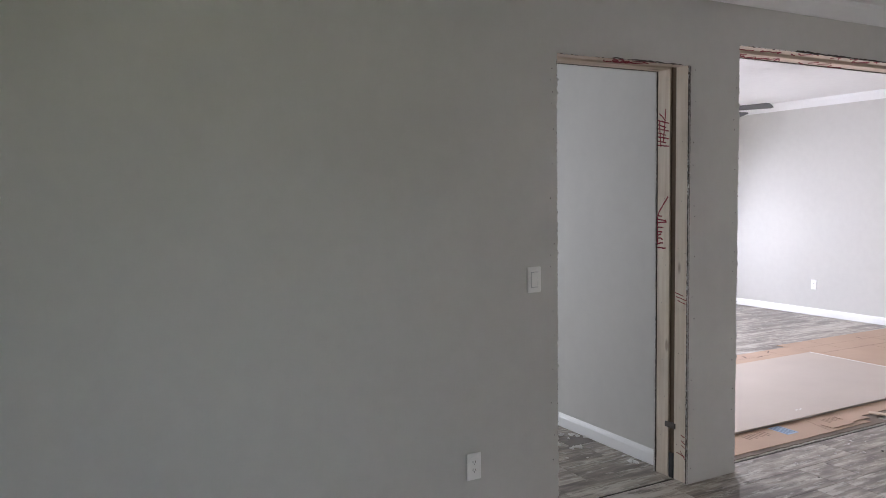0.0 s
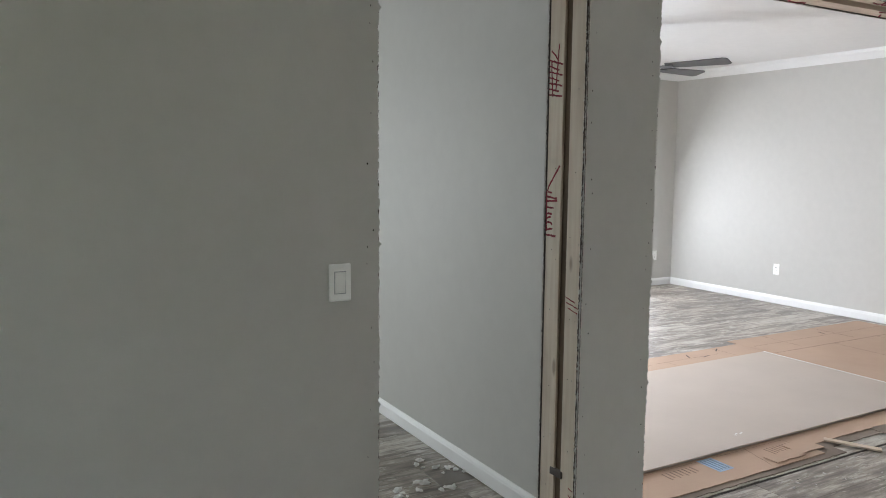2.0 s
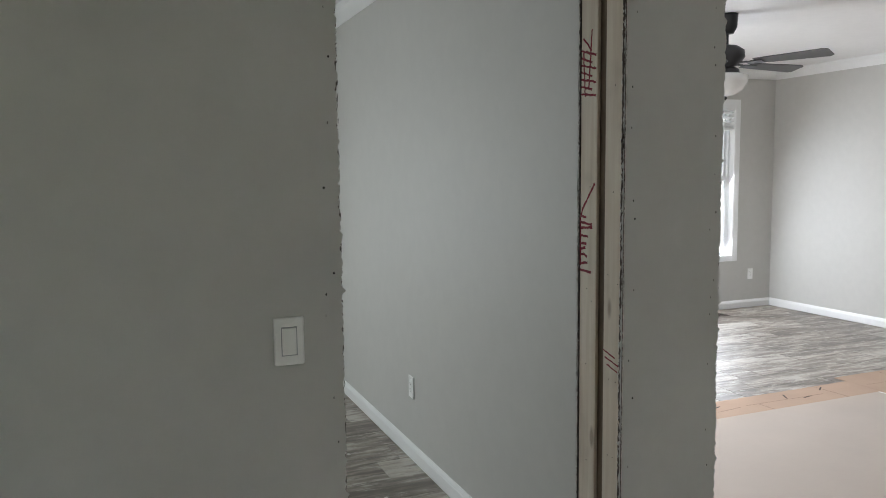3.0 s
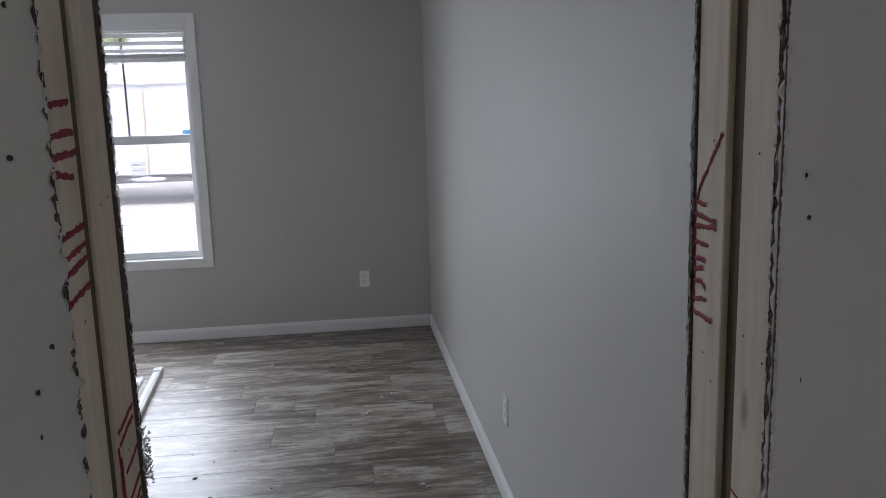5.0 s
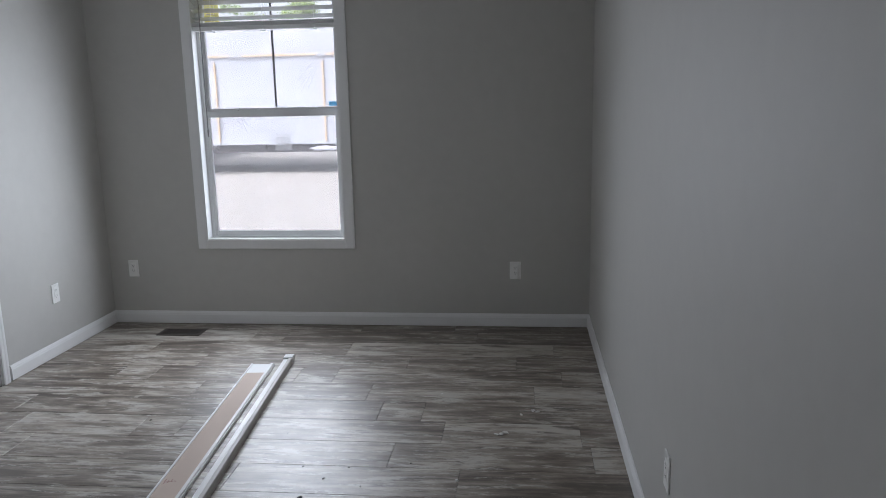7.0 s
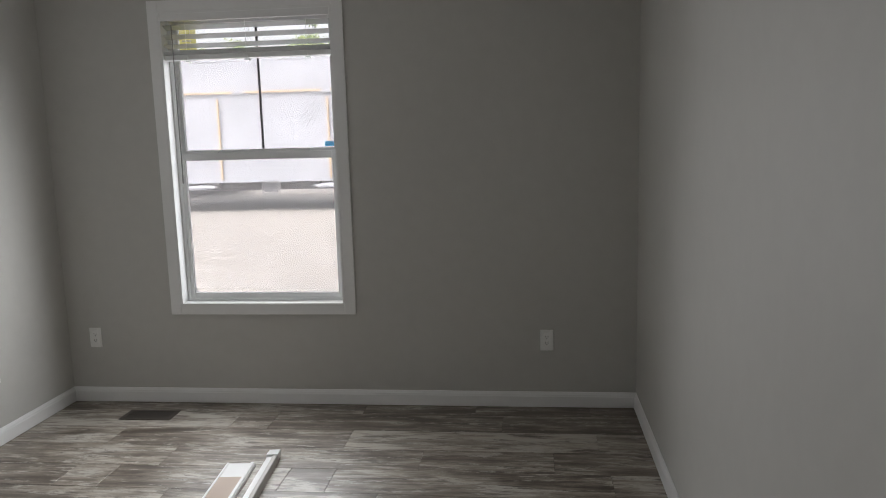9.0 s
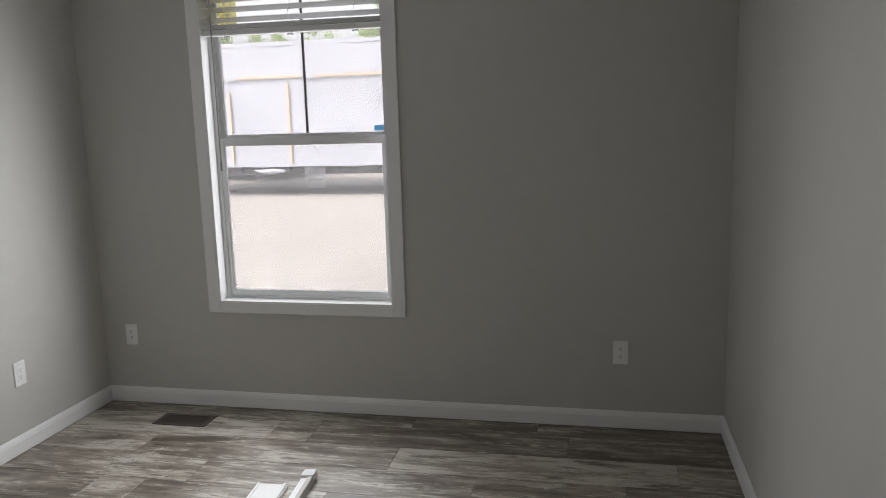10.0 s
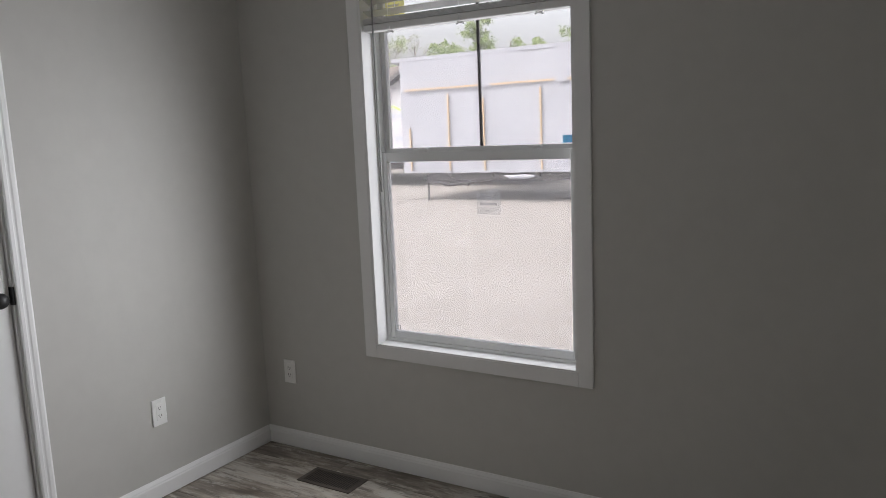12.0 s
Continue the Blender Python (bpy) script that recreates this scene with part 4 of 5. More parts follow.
def crumb(x, y, size, material=FOAM, name="plaster_crumb", label="torn white scrap of gypsum on the floor", cat="debris", group="plaster crumbs", z=0.0):
    me = crng.choice(lumps).copy()
    me.materials.clear()
    me.materials.append(material)
    ob = new(name, me)
    ob.matrix_basis = pose(x, y, z, 0, 0, crng.uniform(0, 360)) @ Matrix.Diagonal((size, size, size, 1))
    tagged(ob, label, cat, group)


for x, y in ((2.888, 3.558), (2.851, 3.278), (2.971, 3.467), (2.75, 3.351), (2.63, 3.30)):
    for _ in range(5):
        crumb(x + crng.gauss(0, 0.035), y + crng.gauss(0, 0.03), crng.uniform(0.010, 0.028))
for x, y, s in ((2.974, 2.90, 0.022), (2.96, 2.93, 0.018), (2.985, 2.95, 0.014), (2.99, 3.02, 0.012), (2.656, 5.71, 0.013), (2.676, 5.70, 0.012), (2.51, 5.445, 0.014), (2.53, 5.46, 0.016), (2.49, 5.44, 0.012),
                (2.60, 5.66, 0.010), (2.35, 5.02, 0.009), (2.72, 4.62, 0.014), (2.74, 4.60, 0.010), (2.45, 4.4, 0.012), (2.2, 5.9, 0.006), (2.55, 3.7, 0.008), (2.8, 3.1, 0.008), (2.7, 3.15, 0.01), (2.5, 3.12, 0.008), (2.75, 4.0, 0.012), (2.82, 3.9, 0.009)):
    crumb(x, y, s)
for x, y, s in ((1.766, 4.85, 0.012), (1.819, 5.001, 0.007), (1.71, 5.095, 0.006), (1.472, 4.672, 0.008), (1.90, 5.10, 0.006), (1.86, 4.66, 0.009), (1.60, 4.60, 0.006), (1.98, 4.95, 0.005), (1.68, 4.55, 0.007),
                (1.2, 5.1, 0.006), (0.85, 5.5, 0.006), (2.1, 4.7, 0.006), (2.15, 5.15, 0.005), (1.55, 5.4, 0.004)):
    crumb(x, y, s, GRIT, "grit", "dark speck of grit on the floor", "debris", "grit on the floor")
for _ in range(26):
    crumb(crng.uniform(3.6, 6.4), crng.uniform(2.1, 2.66), crng.uniform(0.004, 0.011), crng.choice((FOAM, FOAM, GRIT)))


# ---- large room: board sheet and cardboard on the floor ----
sheet = thing("drywall_sheet", "cream faced gypsum board sheet lying flat on cardboard", "drywall sheet")
part("face", box_bm(3.19, 6.222, 2.937, 4.192, 0.0195, 0.026, bevel=0.001), SHEETFACE, sheet)
part("core", box_bm(3.192, 6.219, 2.940, 4.189, 0.0135, 0.0195), SHEETEDGE, sheet, "grey paper-bound edge")
part("end_tape", box_bm(6.212, 6.2235, 2.98, 4.19, 0.0262, 0.0268), WHITE, sheet, "white end tape")
bm = bmesh.new()
for i in range(4):
    box(bm, 4.50 + i * 0.02, 4.512 + i * 0.02, 3.05 + 0.01 * (i % 2), 3.06 + 0.012 * (i % 2), 0.0261, 0.0264)
part("scuff", bm, FOAM, sheet, "small pale scuffs")


def card(x0, x1, y0, y1, z, material, label, ragged_sides="", seed=1, thick=0.0035, deep=0.012):
    r = random.Random(seed)
    pts = []
    for a, b, s in (((x0, y0), (x1, y0), "f"), ((x1, y0), (x1, y1), "r"), ((x1, y1), (x0, y1), "b"), ((x0, y1), (x0, y0), "l")):
        pts += ragged(a, b, r, step=0.03, deep=deep) if s in ragged_sides else [a]
    return tagged(part("cardboard_sheet", slab(pts, z, z + thick, "z"), material), label, "cardboard", "cardboard on the floor")


card(3.30, 4.86, 2.655, 3.2, 0.0005, CARDDARK, "scuffed grey-brown cardboard with a torn edge under other sheets", "fr", 3, deep=0.007)
card(4.80, 6.9, 2.735, 3.2, 0.0006, CARDDARK, "scuffed grey-brown cardboard with a torn edge under other sheets", "fl", 4, deep=0.008)
front_card = card(3.33, 4.74, 2.695, 3.6, 0.0045, CARD, "flattened tan box with a blue print patch under the board", "fr", 5, deep=0.005)
card(4.70, 6.5, 2.80, 3.7, 0.0055, CARD, "flattened tan cardboard with a torn front edge", "fl", 6, deep=0.010)
back_card = card(4.25, 6.36, 3.9, 4.50, 0.0048, CARD, "flattened tan cardboard showing behind the board", "b", 7, deep=0.006)
side_card = card(6.15, 8.12, 2.86, 4.17, 0.0092, CARD, "large flattened tan cardboard sheet beside the board", "", 8)
strip_card = card(6.30, 8.10, 4.10, 4.60, 0.0052, CARD, "flattened tan cardboard strip along the others", "b", 9, deep=0.006)
card(3.30, 4.35, 3.9, 4.43, 0.0044, CARD, "flattened tan cardboard showing behind the board", "b", 10, deep=0.006)


def card_print(rects, z, material, label):
    bm = bmesh.new()
    for x0, x1, y0, y1 in rects:
        box(bm, x0, x1, y0, y1, z, z + 0.0006)
    part("print", bm, material, front_card, label)


card_print([(4.07, 4.17, 2.785, 2.93)], 0.0081, BLUE, "pale blue printed patch")
card_print([(4.08 + i * 0.022, 4.09 + i * 0.022, 2.80, 2.92) for i in range(4)], 0.0088, PAPER, "white lines in the print")
card_print([(3.80 + i * 0.026, 3.808 + i * 0.026, 2.83 + 0.012 * (i % 2), 2.90) for i in range(8)], 0.0081, STAMP_SHADE, "dark stamped marks")
card_print([(4.50 + i * 0.024, 4.506 + i * 0.024, 2.80 + 0.01 * (i % 3), 2.88) for i in range(8)], 0.0081, STAMP_SHADE, "dark stamped marks")
for x, y, a in ((5.05, 4.40, 20), (5.62, 4.40, 60), (5.75, 4.34, 10), (5.98, 4.44, 35), (7.3, 4.43, 70), (4.75, 4.41, 5)):
    cut = part("handle_slot", box_bm(-0.04, 0.04, -0.005, 0.005, 0, 0.0006, bevel=0.0002), INK)
    cut.matrix_basis = pose(x, y, 0.0090, 0, 0, a)
    tagged(cut, "dark hand slot cut in the cardboard", "cardboard slot", "slots in the cardboard")
# Creases, cuts and the shadow between cards, drawn as dark brown lines.
def fold_shade_lines(sheet_ob, rects, z):
    for x0, y0, x1, y1, w in rects:
        bm = bmesh.new()
        n = 14
        side = Vector((y0 - y1, x1 - x0)).normalized() * w * 0.5
        last = None
        for i in range(n + 1):
            p = Vector((x0, y0)).lerp(Vector((x1, y1)), i / n) + side * noise.noise(Vector((x0 + i * 0.9, y0, 1)))
            k = side * (0.5 + 0.5 * abs(noise.noise(Vector((i * 1.7, x0, 4)))))
            row = [bm.verts.new((*(p + k), z)), bm.verts.new((*p, z + 0.0006)), bm.verts.new((*(p - k), z))]
            if last:
                bm.faces.new((last[0], last[1], row[1], row[0]))
                bm.faces.new((last[1], last[2], row[2], row[1]))
            last = row
        bmesh.ops.recalc_face_normals(bm, faces=bm.faces)
        part("fold_line", bm, STAMP_SHADE, sheet_ob, "drawn dark line for creases and gap shadow")


# The first line paints the gap shadow along the sheet's back edge.
fold_shade_lines(side_card, [(6.26, 4.15, 8.1, 4.12, 0.012), (7.0, 2.9, 7.02, 4.14, 0.005), (7.62, 2.9, 7.6, 4.14, 0.004)], 0.0128)
fold_shade_lines(back_card, [(4.62, 4.2, 4.60, 4.48, 0.007), (5.25, 4.36, 5.9, 4.35, 0.006), (5.36, 4.2, 5.35, 4.36, 0.007), (6.0, 4.2, 5.98, 4.48, 0.007), (5.0, 4.33, 5.2, 4.35, 0.008)], 0.0084)
fold_shade_lines(strip_card, [(6.7, 4.2, 6.72, 4.58, 0.006), (7.4, 4.2, 7.4, 4.58, 0.006), (6.35, 4.38, 8.05, 4.36, 0.005)], 0.0088)
fold_shade_lines(front_card, [(3.5, 2.93, 4.7, 2.92, 0.004), (4.36, 2.72, 4.42, 2.93, 0.006)], 0.0081)
flap = card(4.62, 4.80, 2.74, 2.86, 0.0105, CARD, "torn tan cardboard flap", "flrb", 14, deep=0.01)
flap2 = card(4.40, 4.62, 2.72, 2.80, 0.0108, CARD, "torn tan cardboard flap", "flrb", 15, deep=0.012)
flap3 = card(5.3, 5.75, 2.70, 2.80, 0.0048, CARDDARK, "torn dark cardboard flap", "flrb", 16, deep=0.015)
shim = part("wood_shim", box_bm(-0.135, 0.135, -0.021, 0.021, 0, 0.010, bevel=0.002), PINE_X)
shim.matrix_basis = pose(4.96, 2.69, 0.0082, 0, 3.2, -54)
tagged(shim, "short flat pine shim lying on the cardboard edge", "wood strip")


# ---- ceiling fan ----
def ceiling_fan(x, y):
    f = thing("ceiling_fan", "black five-bladed ceiling fan with an opal light bowl", "ceiling fan", (x, y, 0))
    part("canopy", lathe([(0.012, 2.405), (0.045, 2.41), (0.066, 2.45), (0.070, CEIL_G - 0.001)], 24), BLACK, f)
    part("downrod", tube_bm((0, 0, 2.32), (0, 0, 2.42), 0.013, n=12), BLACK, f)
    part("motor", lathe([(0.03, 2.335), (0.075, 2.325), (0.118, 2.295), (0.122, 2.25), (0.105, 2.225), (0.085, 2.205), (0.05, 2.185)], 28), BLACK, f)
    for i in range(5):
        a = -70 + 72 * i
        b = bmesh.new()
        n, inner, outer = 8, 0.205, 0.685
        up, dn = [], []
        pts = [(inner, -0.045), (outer - 0.03, -0.068), (outer, -0.05), (outer, 0.05), (outer - 0.03, 0.068), (inner, 0.045)]
        up = [b.verts.new((u, v, 0.003)) for u, v in pts]
        dn = [b.verts.new((u, v, -0.003)) for u, v in pts]
        b.faces.new(up)
        b.faces.new(list(reversed(dn)))
        for k in range(6):
            b.faces.new((up[k], dn[k], dn[(k + 1) % 6], up[(k + 1) % 6]))
        bmesh.ops.recalc_face_normals(b, faces=b.faces)
        blade = part("blade", b, FANWOOD, f)
        blade.matrix_basis = pose(0, 0, 2.208, 0, 0, a) @ pose(0, 0, 0, -13, 0, 0)
        arm = box_bm(0.07, 0.15, -0.010, 0.010, -0.004, 0.003, bevel=0.001)
        box(arm, 0.145, 0.26, -0.03, 0.03, -0.010, -0.0045, bevel=0.002)
        iron = part("blade_iron", arm, BLACK, f)
        iron.matrix_basis = pose(0, 0, 2.208, 0, 0, a) @ pose(0, 0, 0, -10, 0, 0)
    part("light_collar", lathe([(0.05, 2.19), (0.085, 2.17), (0.09, 2.145), (0.088, 2.135)], 24), BLACK, f)
    part("light_bowl", lathe([(0.12, 2.138), (0.148, 2.125), (0.142, 2.08), (0.11, 2.03), (0.06, 2.0), (0.012, 1.99)], 28), OPAL, f, "white opal glass bowl")
    part("finial", lathe([(0.004, 1.99), (0.012, 1.985), (0.010, 1.97), (0.002, 1.962)], 12), BLACK, f)
    return f


ceiling_fan(5.544, 4.927)


# ---- the yard: wrapped half house, second house, trees ----
LIFT = 0.36


def wrapped_house():
    h = thing("wrapped_house_section", "house section in white plastic wrap on a steel frame", "house", (0.31, 0, LIFT))
    x0, x1, y0, z0, z1 = -13.15, 9.0, 27.0, -0.31, 3.66
    bm = bmesh.new()
    nx, nz = 130, 30
    grid = []
    for j in range(nz + 1):
        row = []
        for i in range(nx + 1):
            x, z = x0 + (x1 - x0) * i / nx, z0 + (z1 - z0) * j / nz
            d = 0.03 * noise.noise(Vector((x * 0.8, z * 0.9, 3))) + 0.006 * noise.noise(Vector((x * 0.9 + z * 1.3, (z - x) * 3.0, 9)))
            hold = min(1, abs(z - 2.57) / 0.25)
            row.append(bm.verts.new((x, y0 + d * hold, z + (0.03 * noise.noise(Vector((x * 1.3, 0, 1))) if j == 0 else 0))))
        grid.append(row)
    for a, b in zip(grid, grid[1:]):
        for i in range(nx):
            f = bm.faces.new((a[i], a[i + 1], b[i + 1], b[i]))
            f.smooth = True
    part("wrap_front", bm, WRAP, h, "creased white plastic sheet")
    part("body", box_bm(x0 + 0.02, x1 - 0.02, y0 + 0.14, y0 + 4.2, z0 + 0.05, z1 - 0.05), WRAP, h)
    bm = slab([(y0 - 0.02, z1 - 0.10), (y0 - 0.02, z1 + 0.03), (y0 + 4.5, z1 - 0.75), (y0 + 4.5, z1 - 0.88)], x0 - 0.35, x1 + 0.3, "x")
    part("roof", bm, WRAP, h, "plastic-covered roof edge")
    bm = slab([(y0, z0), (y0 + 4.2, z0), (y0 + 4.2, z1 - 0.8), (y0, z1 - 0.02)], x0 - 0.01, x0 + 0.02, "x")
    part("wrap_end", bm, WRAP, h)

    def batten(a, b, c, d):
        part("batten", box_bm(a, b, y0 - 0.10, y0 - 0.055, c, d), BATTEN, h)

    for a, b in ((-12.95, -9.95), (-9.55, -7.28), (-6.85, -4.35), (-4.05, -1.4), (-1.1, 2.0), (2.3, 5.4)):
        batten(a, b, 2.545, 2.60)
    for x, top in ((-12.78, 1.25), (-11.19, 2.36), (-9.84, 2.14), (-7.78, 2.38), (-4.15, 2.36), (-1.4, 2.3), (1.3, 2.36), (4.0, 2.3), (6.6, 2.36)):
        batten(x - 0.025, x + 0.025, -0.22, top)
    for x in (-9.75, -7.05, -4.2):
        part("patch", box_bm(x - 0.14, x + 0.16, y0 - 0.112, y0 - 0.098, 2.50, 2.66, bevel=0.004), WRAP, h, "white plastic patch at a batten joint")
    part("frame_beam", box_bm(-12.3, x1, y0 + 0.25, y0 + 0.37, -0.58, -0.30), STEEL, h, "dark steel chassis beam")
    part("frame_beam", box_bm(-12.3, x1, y0 + 2.6, y0 + 2.72, -0.58, -0.30), STEEL, h, "dark steel chassis beam")
    for i in range(12):
        x = -11.4 + i * 1.7
        part("outrigger", slab([(y0 + 0.0, -0.32), (y0 + 2.6, -0.32), (y0 + 2.6, -0.55), (y0 + 0.4, -0.55), (y0, -0.38)], x, x + 0.05, "x"), STEEL, h)
    bm = bmesh.new()
    tube(bm, (-12.4, y0 + 0.3, -0.42), (-10.7, y0 + 0.3, -0.74), 0.05, n=8)
    tube(bm, (-12.5, y0 + 0.3, -0.55), (-11.4, y0 + 0.3, -0.76), 0.045, n=8)
    tube(bm, (-9.6, y0 + 0.3, -0.52), (-11.4, y0 + 0.3, -0.76), 0.045, n=8)
    part("hitch_frame", bm, STEEL, h, "dark steel towing frame")
    part("jack_leg", tube_bm((-12.35, y0 + 0.3, GROUND - LIFT), (-12.35, y0 + 0.3, -0.4), 0.04, n=8), STEEL, h)
    for x in (-2.2, -1.2, -0.2, 0.8):
        w = part("wheel", tube_bm((x, y0 + 0.5, GROUND - LIFT + 0.4), (x, y0 + 0.72, GROUND - LIFT + 0.4), 0.4, n=24), STEEL, h, "dark tyre")
    for x in (-8.6, -4.2):
        bm = bmesh.new()
        bmesh.ops.create_icosphere(bm, subdivisions=3, radius=1.0)
        for v in bm.verts:
            k = 1 + 0.5 * noise.noise(v.co * 1.9 + Vector((x, 0, 0)))
            v.co = Vector((x + v.co.x * 0.5 * k, y0 + v.co.y * 0.08, -0.46 + v.co.z * 0.075 * k + 0.03 * noise.noise(v.co * 3)))
        part("loose_wrap", bm, WRAP, h, "hanging scrap of plastic")
    return h


def creases(h, y):
    """Fans of taut folds in the wrap, running out from the battens."""
    r = random.Random(8)
    bm = bmesh.new()
    for cx, cz, a0, a1, n in ((-4.3, 2.45, 205, 245, 9), (-13.0, 3.5, -60, -25, 6), (-12.7, 2.4, -75, -40, 6), (-9.9, 2.75, 95, 150, 5), (-7.2, 3.5, -70, -35, 6), (-4.3, -0.2, 130, 165, 6), (-6.9, 0.2, 110, 150, 5), (-11.0, 0.9, -80, -40, 5)):
        for i in range(n):
            a = radians(a0 + (a1 - a0) * i / n + r.uniform(-3, 3))
            p = Vector((cx + r.uniform(-0.2, 0.2), y, cz + r.uniform(-0.15, 0.15)))
            q = p + Vector((math.cos(a), 0, math.sin(a))) * r.uniform(0.9, 2.3)
            q.z = min(max(q.z, -0.2), 3.5)
            tube(bm, p, q, 0.034, 0.010, 8)
    part("fold", bm, WRAP, h, "taut folds in the plastic")


creases(wrapped_house(), 27.024)


def words(text, size, m):
    """Printed words as a thin mesh, centred on the origin of m."""
    cu = bpy.data.curves.new("words", "FONT")
    cu.body, cu.size, cu.align_x, cu.extrude = text, size, "CENTER", 0.003
    ob = bpy.data.objects.new("words", cu)
    me = bpy.data.meshes.new_from_object(ob)
    bm = bmesh.new()
    bm.from_mesh(me)
    bm.transform(m)
    bpy.data.objects.remove(ob)
    bpy.data.meshes.remove(me)
    return bm


def second_house():
    h = thing("house_under_wrap", "gabled house under printed pale house wrap with a shingle roof", "house", (0.32, 0, 0.5))
    y0 = 33.0
    bm = slab([(-30, GROUND + 0.6), (-11.0, GROUND + 0.6), (-11.0, 0.6), (-16.4, 3.85), (-18.2, 2.85), (-21.5, 1.1), (-30, 1.1)], y0, y0 + 8, "y")
    part("wall", bm, HOUSEWRAP, h)
    bm = slab([(-21.5, 1.05), (-18.2, 2.83), (-16.4, 3.83), (-11.0, 0.58), (-11.0, 0.78), (-16.4, 4.02), (-18.2, 3.02), (-21.5, 1.25)], y0 - 0.45, y0 + 8.4, "y")
    part("fascia", bm, STEEL, h, "dark roof edge")
    bm = slab([(-23, 1.2), (-21.5, 1.26), (-18.2, 3.03), (-16.5, 3.98), (-16.5, 4.0), (-18.2, 3.72), (-23, 3.5)], y0 - 0.3, y0 + 8.2, "y")
    part("roof", bm, SHINGLE, h, "grey-brown shingle roof")
    part("frame_beam", box_bm(-30, -14.1, y0 + 0.3, y0 + 0.5, GROUND + 0.3, GROUND + 0.62), STEEL, h)
    part("footing", box_bm(-15.3, -15.0, y0 + 0.2, y0 + 0.6, GROUND - 0.5, GROUND + 0.32), STEEL, h)
    part("footing", box_bm(-24.3, -24.0, y0 + 0.2, y0 + 7.6, GROUND - 0.5, GROUND + 0.32), STEEL, h)
    for r in range(3):
        for c in range(5):
            x, z = -15.4 - c * 2.3 + 0.9 * (r % 2), 1.75 - r * 1.0
            bm = bmesh.new()
            for s in (-1, 1):
                box(bm, 0, 0.45, -0.012, 0, -0.05, 0.05, m=Matrix.Translation((x, y0 - 0.004, z + 0.42)) @ pose(0, 0, 0, 0, 24 if s > 0 else 156, 0))
            part("print_chevron", bm, LOGOGREEN, h, "lime chevron print")
            part("print_words", words("Have it made", 0.30, pose(x, y0 - 0.006, z - 0.1, 90)), LOGOBLUE, h, "blue printed words")
    return h


second_house()


def tree(x, y, height, spread, leaves, seed, material, bare=False, low=0.35):
    r = random.Random(seed)
    t = thing("tree", "slender spring tree with sparse pale buds" if bare else "tall spring tree with fresh green leaves", "tree", (x, y, GROUND), "trees behind the yard")
    bm = bmesh.new()
    tips = []
    lean = Vector((r.uniform(-0.05, 0.05), r.uniform(-0.05, 0.05), 1))
    tube(bm, (0, 0, 0), lean * height * 0.55, 0.02 * height, 0.011 * height, 9)
    tube(bm, lean * height * 0.55, lean * height * 0.95, 0.011 * height, 0.003 * height, 7)
    for i in range(16 if bare else 13):
        f = r.uniform(low, 0.93)
        base = lean * height * f
        a = r.uniform(0, math.tau)
        ln = spread * (1.15 - f * 0.75) * r.uniform(0.7, 1.1)
        tip = base + Vector((math.cos(a) * ln, math.sin(a) * ln, ln * r.uniform(0.5, 1.1)))
        tube(bm, base, tip, 0.006 * height * (1.2 - f), 0.0015 * height, 6)
        tips.append((tip, ln))
        for _ in range(4):
            b2 = base.lerp(tip, r.uniform(0.35, 0.95))
            t2 = b2 + Vector((r.uniform(-1, 1), r.uniform(-1, 1), r.uniform(0.1, 1))) * ln * 0.45
            tube(bm, b2, t2, 0.002 * height, 0.0007 * height, 5)
            tips.append((t2, ln * 0.6))
    part("trunk", bm, BARK, t)
    verts, faces = [], []
    for _ in range(leaves):
        c, ln = r.choice(tips)
        p = c + Vector((r.gauss(0, 1), r.gauss(0, 1), r.gauss(0, 0.8))) * ln * 0.30
        s = r.uniform(0.06, 0.12) * (0.6 if bare else 1)
        q = Euler((r.uniform(0, 6), r.uniform(0, 6), r.uniform(0, 6))).to_matrix()
        k = len(verts)
        verts += [tuple(p + q @ Vector(v) * s) for v in ((-0.5, 0, 0), (0, -1, 0.12), (0.5, 0, 0), (0, 1, 0.12))]
        faces.append((k, k + 1, k + 2, k + 3))
    me = bpy.data.meshes.new("crown")
    me.from_pydata(verts, [], faces)
    me.materials.append(material)
    ob = new("crown", me)
    ob.parent = t
    return t


for i, (x, y, h, s, n, bare) in enumerate((
        (-27.2, 46, 8.2, 2.4, 500, True), (-25.4, 47, 7.6, 2.2, 450, True), (-23.8, 46, 6.9, 1.8, 1500, False), (-22.4, 47, 7.0, 1.8, 1500, False),
        (-20.4, 46, 8.3, 1.5, 1500, False), (-19.0, 48, 7.4, 1.8, 1400, False), (-16.6, 47, 6.7, 2.0, 1500, False), (-14.4, 48, 6.8, 2.0, 1500, False),
        (-9.8, 46, 8.3, 1.6, 1500, False), (-11.8, 50, 6.9, 2.0, 1500, False), (-6.0, 50, 7.0, 2.0, 1500, False), (-1.5, 50, 7.5, 2.2, 1500, False),
        (3.0, 52, 8.0, 2.4, 1500, False), (8.0, 50, 8.0, 2.4, 1500, False), (-30.0, 50, 8.0, 2.4, 1500, False), (-33.5, 47, 8.5, 2.4, 1500, False))):
    tree(x + 0.45, y, h + 0.75, s, n * 2, 40 + i, LEAFPALE if bare else LEAF, bare, 0.3 if bare else 0.4)

# ---- floors: boards of wood-look vinyl, one by one ----
floor = part("floor", box_bm(WX, GX1, SY, NY, -0.3, -0.0035), SUBFLOOR)
tagged(floor, "weathered grey-brown plank floor with scattered crumbs", "floor", kind="structure")
PITCH, Y_OF = 0.226, 5.336
frng = random.Random(77)
plank_meshes = {}


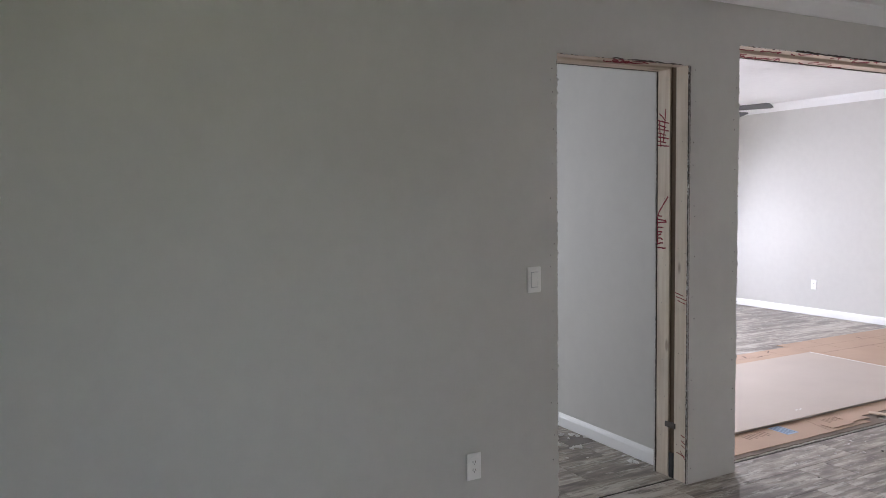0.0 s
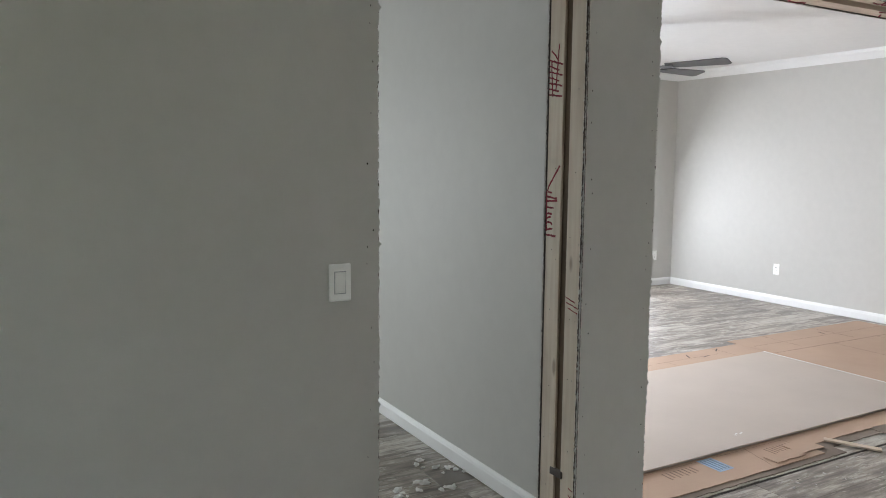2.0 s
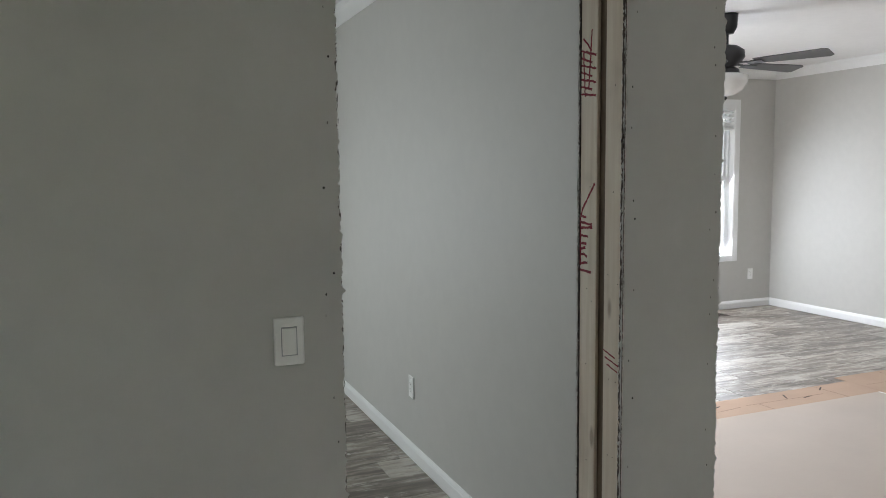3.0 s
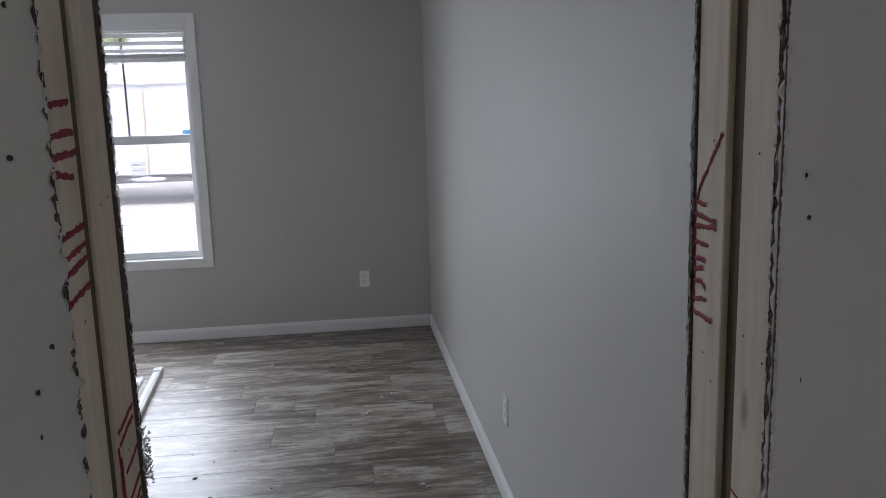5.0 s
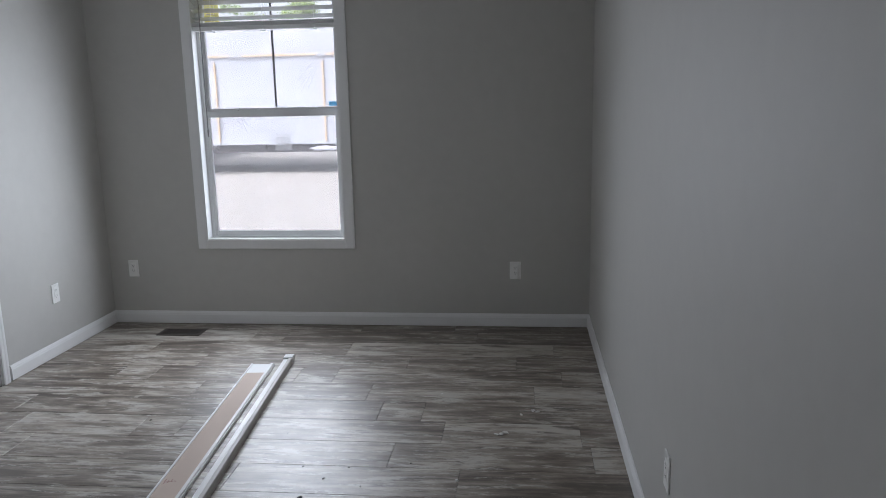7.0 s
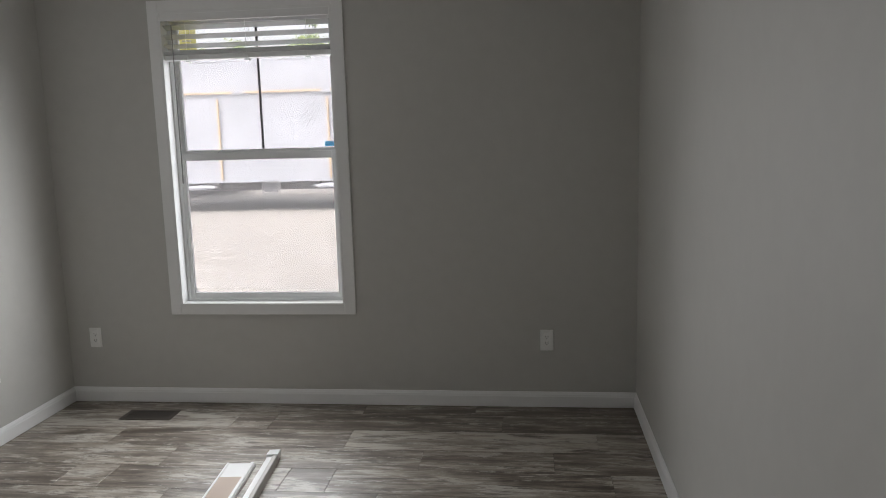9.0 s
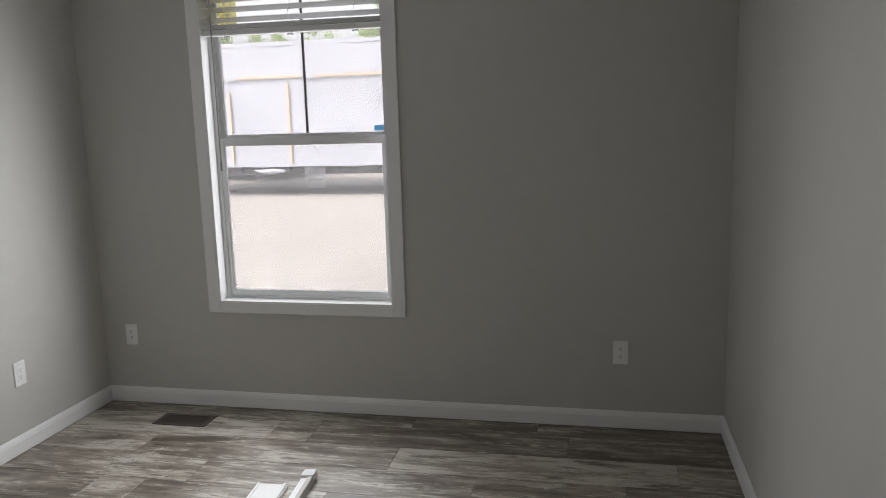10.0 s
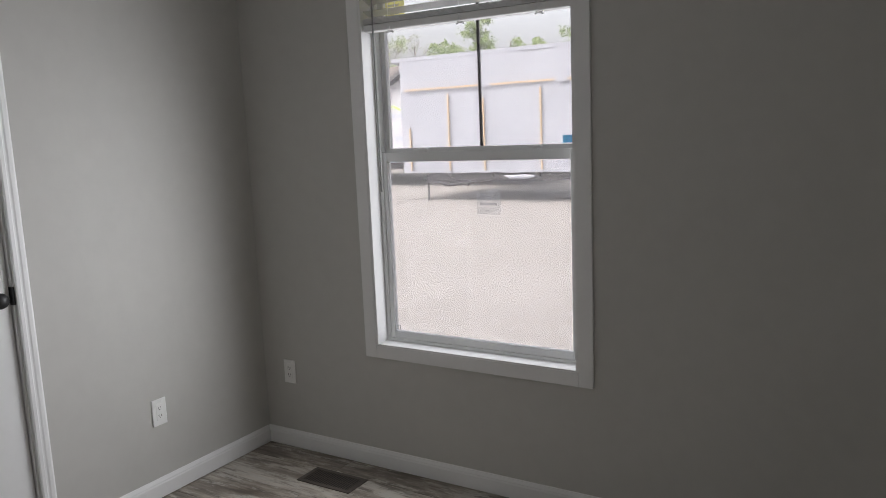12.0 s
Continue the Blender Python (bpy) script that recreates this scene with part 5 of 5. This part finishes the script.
def plank_mesh(length, width):
    key = (round(length, 3), round(width, 3))
    if key not in plank_meshes:
        me = bpy.data.meshes.new("plank")
        hx, hy, c = key[0] / 2 - 0.0006, key[1] / 2 - 0.0006, 0.0012
        top, bot = 0.0, -0.0034
        v = [(-hx, -hy, bot), (hx, -hy, bot), (hx, hy, bot), (-hx, hy, bot), (-hx, -hy, top - c), (hx, -hy, top - c), (hx, hy, top - c), (-hx, hy, top - c),
             (-hx + c, -hy + c, top), (hx - c, -hy + c, top), (hx - c, hy - c, top), (-hx + c, hy - c, top)]
        f = [(0, 1, 5, 4), (1, 2, 6, 5), (2, 3, 7, 6), (3, 0, 4, 7), (4, 5, 9, 8), (5, 6, 10, 9), (6, 7, 11, 10), (7, 4, 8, 11), (8, 9, 10, 11)]
        me.from_pydata(v, [], f)
        me.materials.append(PLANK)
        plank_meshes[key] = me
    return plank_meshes[key]


LENGTHS = (1.22, 1.22, 0.92, 0.61, 0.84, 0.21)
SEAM = 2.64


def lay(x0, x1, y0, y1, near):
    """Rows of boards along x between the bounds; past the near stretch they are joined into one mesh."""
    j = math.floor((y0 - Y_OF) / PITCH)
    rest = []
    while Y_OF + j * PITCH < y1:
        a, b = max(y0, Y_OF + j * PITCH), min(y1, Y_OF + (j + 1) * PITCH)
        j += 1
        if b - a < 0.01:
            continue
        x = x0 - frng.uniform(0, 1.0)
        while x < x1:
            ln = frng.choice(LENGTHS)
            p, q = max(x, x0), min(x + ln, x1)
            x += ln
            if q - p < 0.02:
                continue
            if near(((p + q) / 2, (a + b) / 2)):
                ob = new("plank", plank_mesh(q - p, b - a))
                ob.parent = floor
                ob.location = ((p + q) / 2, (a + b) / 2, 0)
            else:
                rest.append((p, q, a, b))
    return rest


rest = lay(BX0, BX1, SEAM, NY, lambda c: True)
rest += lay(BX1, GX1, SEAM, NY, lambda c: c[1] > 4.2)
rest += lay(WX, GX1, SY, SEAM - 0.008, lambda c: c[0] > 1.8 and c[1] > 1.0)
verts, faces = [], []
for p, q, a, b in rest:
    k = len(verts)
    g = 0.0006
    verts += [(p + g, a + g, -0.0034), (q - g, a + g, -0.0034), (q - g, b - g, -0.0034), (p + g, b - g, -0.0034),
              (p + g, a + g, 0), (q - g, a + g, 0), (q - g, b - g, 0), (p + g, b - g, 0)]
    faces += [(k, k + 1, k + 5, k + 4), (k + 1, k + 2, k + 6, k + 5), (k + 2, k + 3, k + 7, k + 6), (k + 3, k, k + 4, k + 7), (k + 4, k + 5, k + 6, k + 7)]
me = bpy.data.meshes.new("planks")
me.from_pydata(verts, [], faces)
me.materials.append(PLANK)
ob = new("planks", me)
ob.parent = floor
tagged(ob, kind="stuff")
